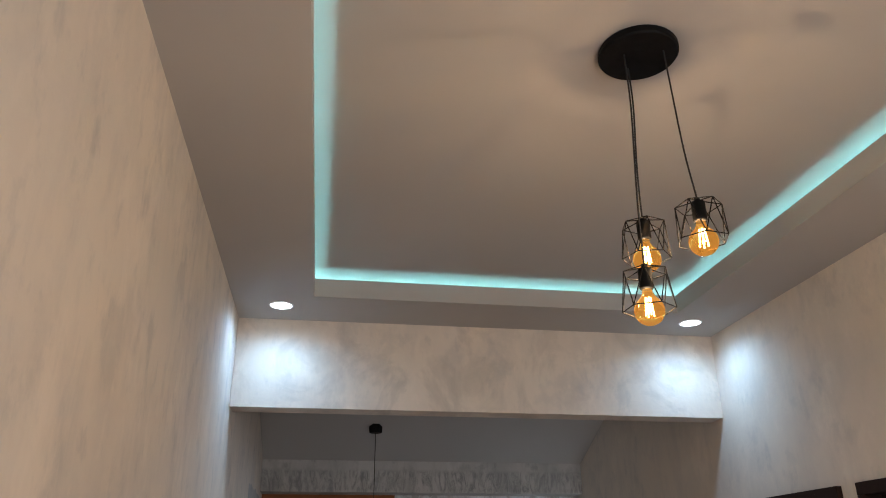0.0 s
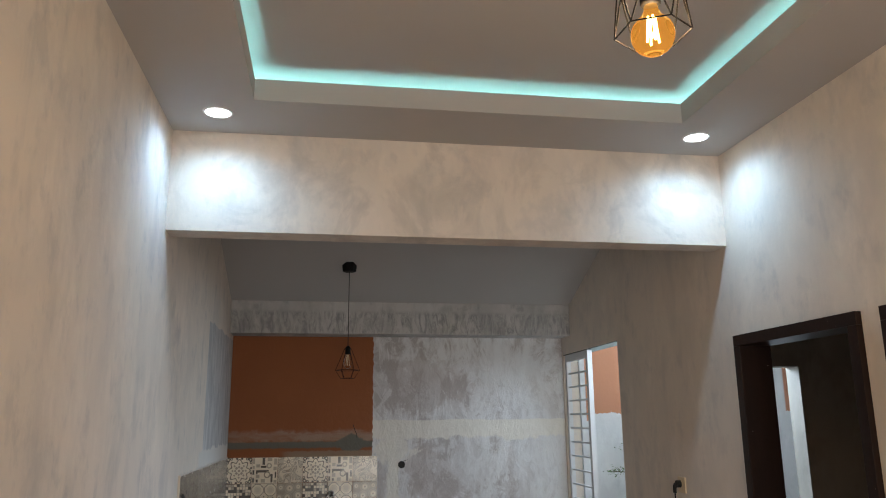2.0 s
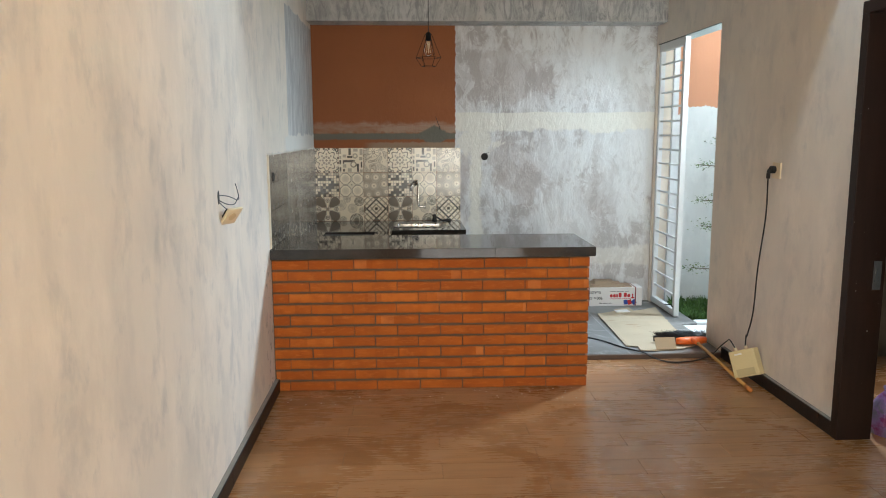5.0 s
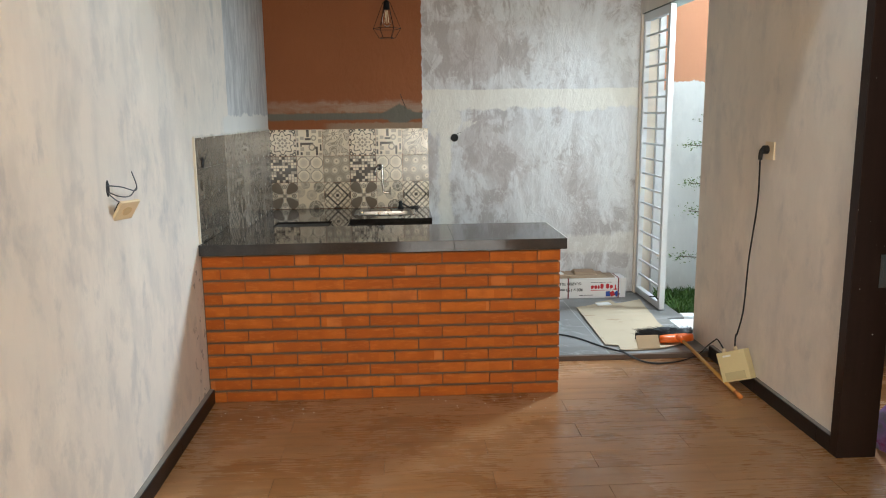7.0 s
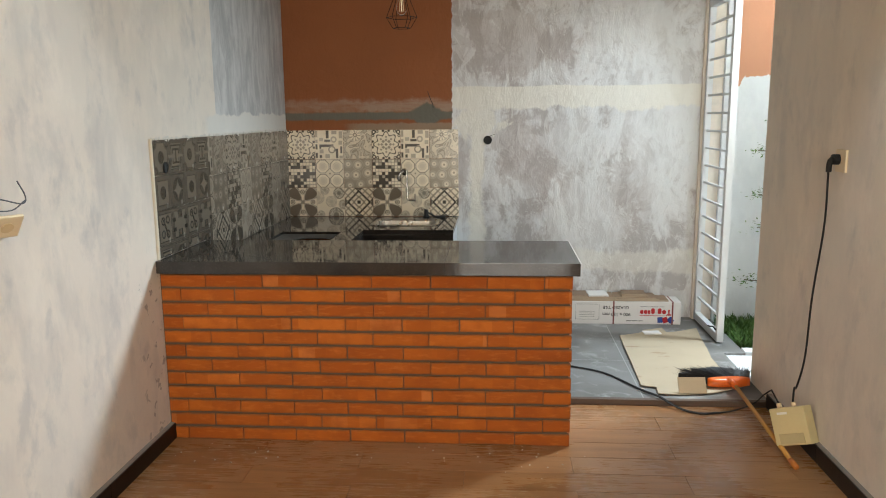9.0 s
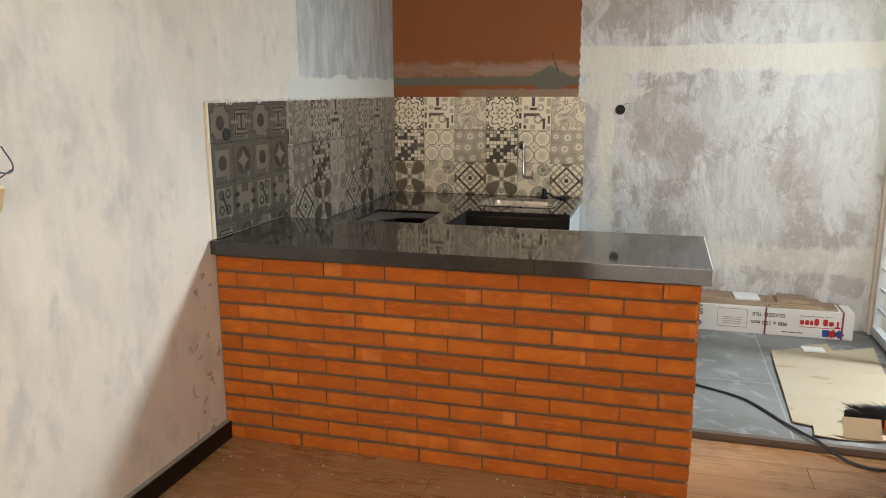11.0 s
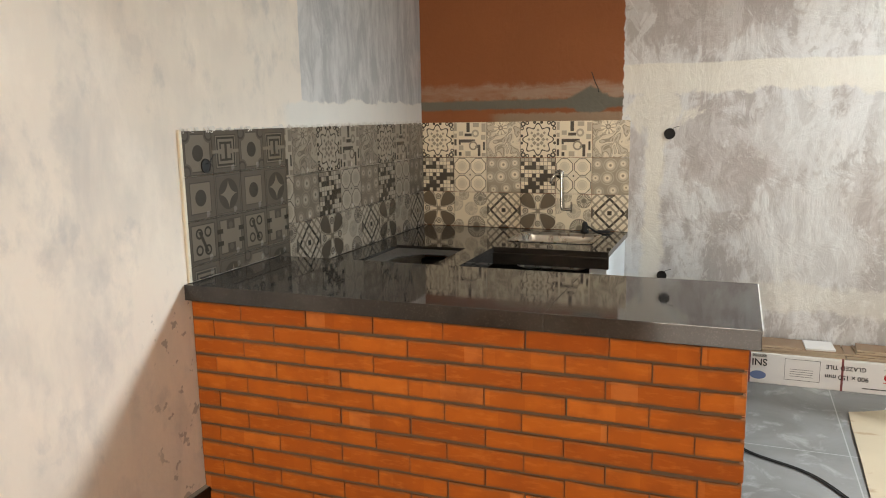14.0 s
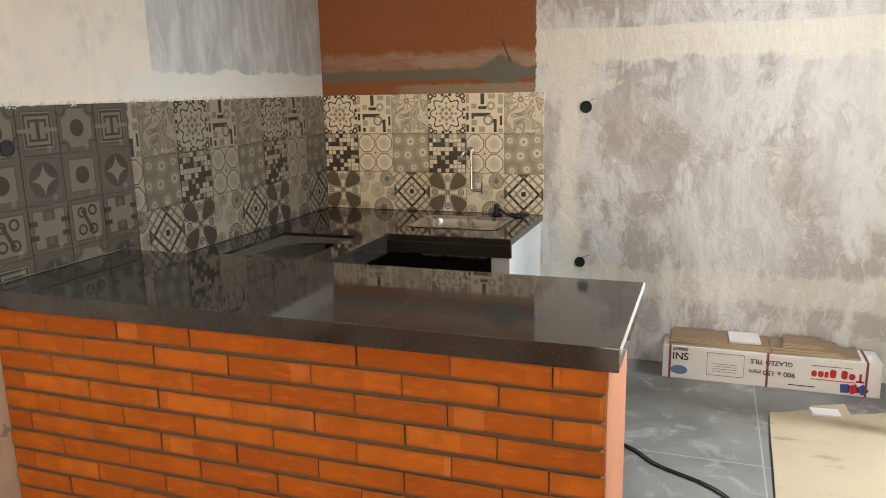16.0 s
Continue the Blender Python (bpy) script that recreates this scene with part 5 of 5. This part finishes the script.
tube(bm, curve_through([tuple(gland_out), (gland_out.x - 0.012, gland_out.y + 0.05, gland_out.z + 0.035), (2.61, 5.50, 0.180), (2.615, 5.60, 0.118), (2.60, 5.695, 0.035), (2.50, 5.675, 0.006)] + TRAIL, 8), 0.0036, 8)
single("floor_cable", bm, M_RUBBER, "black cable trailing over the floor step", "cable", "", True)
bm = bmesh.new()
tube(bm, curve_through([(2.48, 5.662, 0.005)] + [(x + 0.007, y + 0.010, z) for x, y, z in TRAIL], 8), 0.0028, 8)
single("floor_cable", bm, M_RUBBER, "thin black cable running beside the thicker one", "cable", "", True)

# ---------------------------------------------------------------- things on the kitchen floor
M_CARD = plain("brown cardboard", (0.44, 0.33, 0.20), 0.85, 0, 0.12, 6, 0.15)
M_CARTON = plain("white printed carton", (0.72, 0.70, 0.685), 0.7, 0, 0.06, 8, 0.1)
M_RED, M_BLUE, M_INK = plain("red print", (0.48, 0.02, 0.025), 0.7), plain("blue print", (0.03, 0.07, 0.30), 0.7), plain("black print", (0.012, 0.012, 0.014), 0.9)
M_TILEPIECE = plain("brown tile offcut", (0.26, 0.165, 0.10), 0.5, 0, 0.2, 7)
bx = thing("tile_carton", "long white printed tile carton lying upside down", "carton", at=(2.135, 7.165, KF), turn=(0, 0, 0))
L, H, D = 0.458, 0.158, 0.175
bm = bmesh.new()
box(bm, -L, L, 0, D, 0, H, 0.004)
part("carton", bm, M_CARTON, bx)
for x, m in ((-0.425, M_RED), (0.0, M_RED), (0.40, M_RED)):
    bm = bmesh.new()
    box(bm, x - 0.005, x + 0.005, -0.0015, D + 0.001, -0.0005, H + 0.0015)
    part("strap", bm, plain("brown strap", (0.20, 0.05, 0.05), 0.4), bx, "reddish plastic strap")


def words(text, size, x, z, material, parent):
    """Flat lettering on the carton's front, upside down as the carton lies."""
    cu = bpy.data.curves.new("lettering", "FONT")
    cu.body, cu.size, cu.align_x, cu.extrude = text, size, "CENTER", 0.0003
    cu.offset = size * 0.012
    cu.materials.append(material)
    ob = new("lettering", cu)
    ob.parent, ob.matrix_basis = parent, pose(x, -0.0012, z, 90, 180, 0)
    return ob


words("SNI", 0.050, -0.378, 0.128, M_INK, bx)
words("GLAZED TILE", 0.030, 0.015, 0.128, M_INK, bx)
words("900 x 150 mm", 0.033, 0.020, 0.080, M_INK, bx)


def print_bar(name, x0, x1, z0, z1, material, label=""):
    bm = bmesh.new()
    box(bm, x0, x1, -0.001, 0.0, z0, z1)
    part(name, bm, material, bx, label)


def print_blob(name, x, z, w, h, lean, material, soft=0.2):
    """A flat printed shape with rounded corners."""
    bm = bmesh.new()
    box(bm, -w / 2, w / 2, -0.001, 0.0, -h / 2, h / 2)
    edges = [e for e in bm.edges if abs(e.verts[0].co.y - e.verts[1].co.y) > 0.0005]
    bmesh.ops.bevel(bm, geom=edges, offset=min(w, h) * soft, segments=3, affect="EDGES")
    bmesh.ops.transform(bm, matrix=pose(x, 0, z, 0, lean, 0), verts=bm.verts)
    part(name, bm, material, bx)


for x, z, w, h in ((0.192, 0.088, 0.022, 0.028), (0.219, 0.088, 0.023, 0.028), (0.242, 0.088, 0.016, 0.028), (0.268, 0.094, 0.025, 0.040), (0.313, 0.094, 0.025, 0.040), (0.343, 0.088, 0.026, 0.028), (0.376, 0.084, 0.010, 0.042), (0.376, 0.068, 0.034, 0.009)):
    print_blob("printed_shape", x, z, w, h, 0, M_RED)
print_bar("underline", 0.178, 0.360, 0.060, 0.0635, M_RED)
for x, lean, m in ((0.318, -4, M_BLUE), (0.352, -22, M_RED), (0.388, -38, M_BLUE)):
    print_blob("emblem", x, 0.032, 0.036, 0.040, lean, m, 0.06)
for x0, x1 in ((0.18, 0.235), (0.24, 0.30), (0.31, 0.345)):
    print_bar("small_print", x0, x1, 0.124, 0.1265, M_INK)
for x0, x1 in ((0.09, 0.12), (0.125, 0.165), (0.17, 0.20)):
    print_bar("small_print", x0, x1, 0.022, 0.0265, M_INK)
for k in range(4):
    print_bar("small_print", -0.412, -0.346, 0.147 - 0.004 * k + 0.004, 0.149 - 0.004 * k + 0.004, M_INK)
for z in (0.032, 0.14):
    print_bar("small_print", -0.26, -0.10, z, z + 0.0015, M_INK)
for x in (-0.26, -0.10):
    print_bar("small_print", x, x + 0.0015, 0.032, 0.1415, M_INK)
for k in range(4):
    print_bar("small_print", -0.235, -0.13, 0.052 + 0.012 * k, 0.0535 + 0.012 * k, M_INK)
bm = bmesh.new()
lathe(bm, [(0.0, 0.0), (0.026, 0.0), (0.026, 0.001), (0.0, 0.001)], 24)
bmesh.ops.transform(bm, matrix=pose(-0.383, 0, 0.043, 90, 0, 0) @ Matrix.Diagonal((1.5, 0.85, 1, 1)), verts=bm.verts)
part("emblem", bm, plain("pale blue print", (0.13, 0.18, 0.34), 0.7), bx, "blue oval mark")
M_TILEBODY = plain("pale tile body", (0.42, 0.33, 0.24), 0.8, 0, 0.12, 30, 0.2)
for x0, x1, y0, y1, level, a, pale in ((1.700, 2.150, 7.180, 7.335, 0, 0.6, 0), (1.708, 2.146, 7.182, 7.340, 1, -0.8, 0), (1.702, 2.138, 7.178, 7.338, 2, 0.9, 0), (1.712, 1.960, 7.186, 7.345, 3, -1.0, 0), (1.966, 2.102, 7.200, 7.350, 3, 2.5, 1),
                                         (2.156, 2.510, 7.182, 7.335, 0, -0.8, 0), (2.150, 2.440, 7.176, 7.330, 1, 1.2, 0), (2.142, 2.425, 7.182, 7.335, 2, -2.0, 0), (2.190, 2.370, 7.200, 7.325, 3, 3.0, 0), (2.200, 2.360, 7.205, 7.330, 4, -4.0, 0)):
    bm = bmesh.new()
    w, d = (x1 - x0) / 2, (y1 - y0) / 2
    box(bm, -w, w, -d, d, 0, 0.0088, 0.0008)
    me = mesh_of("tile_offcut", bm, M_CARTON if pale else M_TILEPIECE)
    me.materials.append(M_TILEBODY)
    for f in me.polygons:
        f.material_index = 0 if f.normal.z > 0.5 or pale else 1
    ob = new("tile_offcut", me)
    ob.matrix_basis = pose((x0 + x1) / 2, (y0 + y1) / 2, KF + H + 0.0005 + level * 0.0092, 0, 0, a)
    tagged(ob, "pale tile offcut on the stack" if pale else "brown wood-look tile offcut stacked on the carton", "tile offcut", "tile offcuts on the carton")

# flattened cardboard
bm = bmesh.new()
outline = [(2.13, 6.85), (2.20, 6.875), (2.288, 6.915), (2.298, 6.955), (2.429, 7.0), (2.44, 6.90), (2.49, 6.925), (2.54, 6.945), (2.66, 7.01), (2.63, 6.70), (2.595, 6.41), (2.60, 6.2), (2.62, 5.93), (2.45, 5.84), (2.27, 5.812), (2.165, 5.818), (2.175, 5.912), (2.10, 5.935), (2.112, 6.3), (2.12, 6.6)]
bm.faces.new([bm.verts.new((x, y, 0)) for x, y in outline])
bmesh.ops.triangulate(bm, faces=bm.faces)
bmesh.ops.subdivide_edges(bm, edges=bm.edges, cuts=5, use_grid_fill=True)
bmesh.ops.recalc_face_normals(bm, faces=bm.faces)
for v in bm.verts:
    fold = max(0.0, 1 - abs(v.co.y - 6.47 - 0.05 * v.co.x) / 0.05) + 0.8 * max(0.0, 1 - abs(v.co.x - 2.44) / 0.04) * (v.co.y > 6.47)
    v.co.z = KF + 0.007 + 0.005 * fold + 0.004 * noise.noise(v.co * 5) + 0.012 * max(0.0, v.co.y - 6.80) / 0.2
bmesh.ops.solidify(bm, geom=bm.faces, thickness=0.004)
n = Nodes("flattened cardboard", 0.85)
stain = n.noise(n.at(scale=(2, 5, 1)), 2.5, 4)
c = n.mix(n.noise(n.at(), 3, 4), (0.40, 0.325, 0.225), (0.49, 0.40, 0.28))
n.set("Base Color", n.mix(n.ramp(stain, (0.62, 0.0), (0.68, 0.6)), c, (0.27, 0.17, 0.09)))
n.bump(n.noise(n.at(scale=(30, 2, 1)), 3), 0.15, 0.003)
single("cardboard_sheet", bm, n.m, "flattened brown cardboard sheet with stains", "cardboard")
bm = bmesh.new()
box(bm, -0.055, 0.055, -0.035, 0.035, 0, 0.012, 0.003)
single("plaster_scrap", bm, M_CARTON, "small white board scrap on the cardboard", "scrap", at=pose(2.345, 6.90, KF + 0.011, 0, 0, 5))
bm = bmesh.new()
box(bm, -0.071, 0.071, -0.002, 0.002, 0, 0.085, 0.001)
single("card_flap", bm, M_CARD, "small brown card propped against the broom", "cardboard", at=pose(2.342, 5.822, KF + 0.012, -34, 0, 2))

# broom
M_ORANGE = plain("orange plastic", (0.72, 0.13, 0.012), 0.4, 0, 0.08, 10)
br = thing("broom", "orange plastic broom with black bristles, lying down", "broom", at=(2.548, 5.945, KF + 0.012), turn=(0, 0, 6))
bm = bmesh.new()
rings = []
for x in np.linspace(-0.11, 0.11, 9):
    k = 1 - (abs(x) / 0.125) ** 3
    rings.append([bm.verts.new((x, y * k - 0.02, z)) for y, z in ((-0.035, 0.012), (-0.02, 0.045), (0.025, 0.05), (0.04, 0.012), (0.0, 0.006))])
for a, b in zip(rings, rings[1:]):
    for k in range(5):
        bm.faces.new((a[k], a[(k + 1) % 5], b[(k + 1) % 5], b[k]))
bm.faces.new(rings[0]), bm.faces.new(rings[-1])
head = part("head", bm, M_ORANGE, br, "bright orange moulded head", True)
bm = bmesh.new()
tube(bm, [(0, -0.03, 0.04), (0.002, -0.11, 0.035)], 0.016, 12)
part("ferrule", bm, M_ORANGE, head, "", True)
bm = bmesh.new()
rng = random.Random(5)
for k in range(1300):
    x = rng.uniform(-0.115, 0.115)
    y, z = rng.uniform(0.0, 0.03), rng.uniform(0.008, 0.045)
    tip = (x * 1.72 - 0.045 + rng.gauss(0, 0.010), y + 0.10 + rng.gauss(0, 0.008) - 0.30 * abs(x), max(0.001, z * 1.5 + 0.010 + rng.gauss(0, 0.004)))
    w = 0.003
    v = [bm.verts.new(p) for p in ((x - w, y, z), (x + w, y, z), tip)]
    bm.faces.new(v)
    v = [bm.verts.new(p) for p in ((x, y, z - w), (x, y, z + w), tip)]
    bm.faces.new(v)
rings = []
for k in range(6):
    f = k / 5
    w, y = 0.11 + 0.085 * f, 0.01 + 0.098 * f
    rings.append([bm.verts.new((w * sx - 0.04 * f, y - (0.35 * w * f if sx else 0) * 0.5, z)) for sx, z in ((-1, 0.008), (0, 0.004), (1, 0.008), (1, 0.03 + 0.02 * f), (0, 0.042 + 0.028 * f), (-1, 0.03 + 0.02 * f))])
for a, b in zip(rings, rings[1:]):
    for k in range(6):
        bm.faces.new((a[k], a[(k + 1) % 6], b[(k + 1) % 6], b[k]))
part("bristles", bm, plain("black bristles", (0.014, 0.015, 0.02), 0.6), br, "spread black bristles")["kind"] = "stuff"
bm = bmesh.new()
tube(bm, [(0.002, -0.10, 0.036), (-0.034, -0.47, 0.010), (-0.066, -0.83, -0.019)], 0.0105, 10)
h = part("handle", bm, plain("ochre broom handle", (0.50, 0.25, 0.05), 0.45, 0, 0.15, 9), br, "ochre painted handle", True)
bm = bmesh.new()
tube(bm, [(-0.066, -0.83, -0.019), (-0.071, -0.886, -0.0235)], 0.0125, 10)
part("grip_end", bm, plain("worn orange cap", (0.52, 0.17, 0.025), 0.5, 0, 0.2, 12), h, "worn orange end cap", True)

# ---------------------------------------------------------------- bedroom clutter
n = Nodes("purple film", 0.25)
c = n.noise(n.at(), 14, 3, 0.6, 0.6)
n.set("Base Color", n.ramp(c, (0.35, (0.20, 0.03, 0.14)), (0.5, (0.24, 0.16, 0.40)), (0.65, (0.16, 0.16, 0.24))))
M_FILM = n.m


def crumpled_bag(name, at, r, h, material, label, seed):
    bm = bmesh.new()
    prof = [(0.0, 0.0), (0.8 * r, 0.0), (r, 0.25 * h), (0.95 * r, 0.55 * h), (0.6 * r, 0.8 * h), (0.22 * r, 0.92 * h), (0.3 * r, h), (0.0, 0.97 * h)]
    lathe(bm, prof, 22)
    for v in bm.verts:
        k = noise.noise(v.co * 18 + Vector((seed, 0, 0))) * 0.16 + noise.noise(v.co * 45) * 0.08
        v.co.x *= 1 + k
        v.co.y *= 1 + k
        v.co.z = max(0.0, v.co.z * (1 + 0.3 * k))
    single(name, bm, material, label, "bag", at=Matrix.Translation(at))


crumpled_bag("plastic_bag", (2.965, 4.44, 0), 0.072, 0.235, M_FILM, "purple plastic bag of rubbish on the bedroom floor", 3)
crumpled_bag("plastic_bag", (3.17, 4.52, 0), 0.075, 0.16, plain("green plastic", (0.02, 0.16, 0.05), 0.35), "green plastic bag on the bedroom floor", 8)

# ---------------------------------------------------------------- planting in the yard
n = Nodes("leaf", 0.5)
n.set("Base Color", n.ramp(n.noise(n.at(), 25, 2), (0.3, (0.045, 0.10, 0.02)), (0.7, (0.12, 0.20, 0.045))))
M_LEAF = n.m
n = Nodes("grass blade", 0.55)
n.set("Base Color", n.ramp(n.noise(n.at(), 30, 2), (0.3, (0.03, 0.085, 0.015)), (0.7, (0.09, 0.17, 0.03))))
M_GRASS = n.m
rng = random.Random(9)
verts, faces = [], []
for k in range(5200):
    x, y = 2.86 + 1.3 * rng.random() ** 1.3, rng.uniform(6.67, 7.28)
    h = rng.uniform(0.03, 0.085) * (1.25 if rng.random() < 0.2 else 1)
    a, lean = rng.uniform(0, math.tau), rng.uniform(0.01, 0.06)
    w = rng.uniform(0.004, 0.009)
    i = len(verts)
    ca, sa = math.cos(a), math.sin(a)
    verts += [(x - w * sa, y + w * ca, 0.0), (x + w * sa, y - w * ca, 0.0), (x + lean * ca * 0.5 + w * sa * 0.8, y + lean * sa * 0.5 - w * ca * 0.8, h * 0.7), (x + lean * ca, y + min(lean * sa, 7.295 - y), h)]
    faces += [(i, i + 1, i + 2), (i, i + 2, i + 3)]
me = bpy.data.meshes.new("grass")
me.from_pydata(verts, [], faces)
me.materials.append(M_GRASS)
tagged(new("grass", me), "dense green grass in the bed by the wall", "grass", kind="stuff")

shrub = thing("shrub", "thin shrub with small tufts of pale green leaves", "shrub", at=(3.34, 7.08, 0))
bm = bmesh.new()
tube(bm, curve_through([(0, 0, -0.02), (0.01, 0.0, 0.4), (-0.01, 0.01, 0.8), (0.01, 0, 1.3), (0.0, 0, 1.6)], 6), 0.010, 7)
tips = []
for z, dx, dy in ((0.36, -0.36, 0.02), (0.72, -0.31, -0.02), (0.93, -0.30, 0.03), (1.22, -0.33, 0.0), (1.40, -0.15, 0.05), (0.55, 0.25, 0.03), (1.1, 0.28, -0.04), (1.55, 0.1, 0.02)):
    line = curve_through([(0, 0, z - 0.10), (dx * 0.45, dy * 0.5, z - 0.02), (dx, dy, z)], 6)
    tube(bm, line, 0.0035, 5)
    tips += [line[-1], line[-3], line[-5]]
part("stem", bm, plain("brown twig", (0.10, 0.075, 0.05), 0.8), shrub)
verts, faces = [], []
for p in tips:
    for k in range(34):
        c = p + Vector((rng.gauss(0, 0.045), rng.gauss(0, 0.04), rng.gauss(0, 0.022)))
        u = Vector((rng.gauss(0, 1), rng.gauss(0, 1), rng.gauss(0, 0.4))).normalized()
        w = u.cross(Vector((rng.gauss(0, 0.4), rng.gauss(0, 0.4), 1))).normalized()
        s = rng.uniform(0.008, 0.016)
        i = len(verts)
        verts += [tuple(c - u * s), tuple(c + w * s * 0.45), tuple(c + u * s), tuple(c - w * s * 0.45)]
        faces.append((i, i + 1, i + 2, i + 3))
me = bpy.data.meshes.new("crown")
me.from_pydata(verts, [], faces)
me.materials.append(M_LEAF)
ob = new("crown", me)
ob.parent = shrub
ob["kind"] = "stuff"

# plaster crumbs at the foot of the bar
rng = random.Random(33)
bm = bmesh.new()
for k in range(60):
    x, y, r = rng.uniform(-0.1, 1.75), 5.20 - abs(rng.gauss(0, 0.13)), rng.uniform(0.001, 0.0032)
    box(bm, x - r, x + r * rng.uniform(0.6, 1.6), y - r, y + r, 0.0002, r * 1.1)
tagged(new("plaster_crumbs", mesh_of("plaster_crumbs", bm, M_LUMP)), "scattered pale plaster crumbs on the floor", "crumbs", kind="stuff")

# ---------------------------------------------------------------- floor planks
PW, PL = 0.152, 0.90
plank_meshes = {}
row = 0
y = KSTEP - 0.003
while y > Y0 + 0.02:
    y0 = max(y - PW, Y0)
    x = 0.75 - 2 * PL - (0.45 if row % 2 else 0.0)
    while x < XR:
        x0, x1 = max(x, XL + 0.001), min(x + PL, XR - 0.001)
        if x1 - x0 > 0.02:
            key = (round(x1 - x0, 4), round(y - y0, 4))
            if key not in plank_meshes:
                bm = bmesh.new()
                box(bm, 0.0008, key[0] - 0.0008, 0.0008, key[1] - 0.0008, -0.008, 0.0, 0.0012)
                plank_meshes[key] = mesh_of("plank", bm, M_PLANK)
            ob = new("plank", plank_meshes[key])
            ob.parent, ob.matrix_basis = floor, Matrix.Translation((x0, y0, 0))
        x += PL
    y -= PW
    row += 1
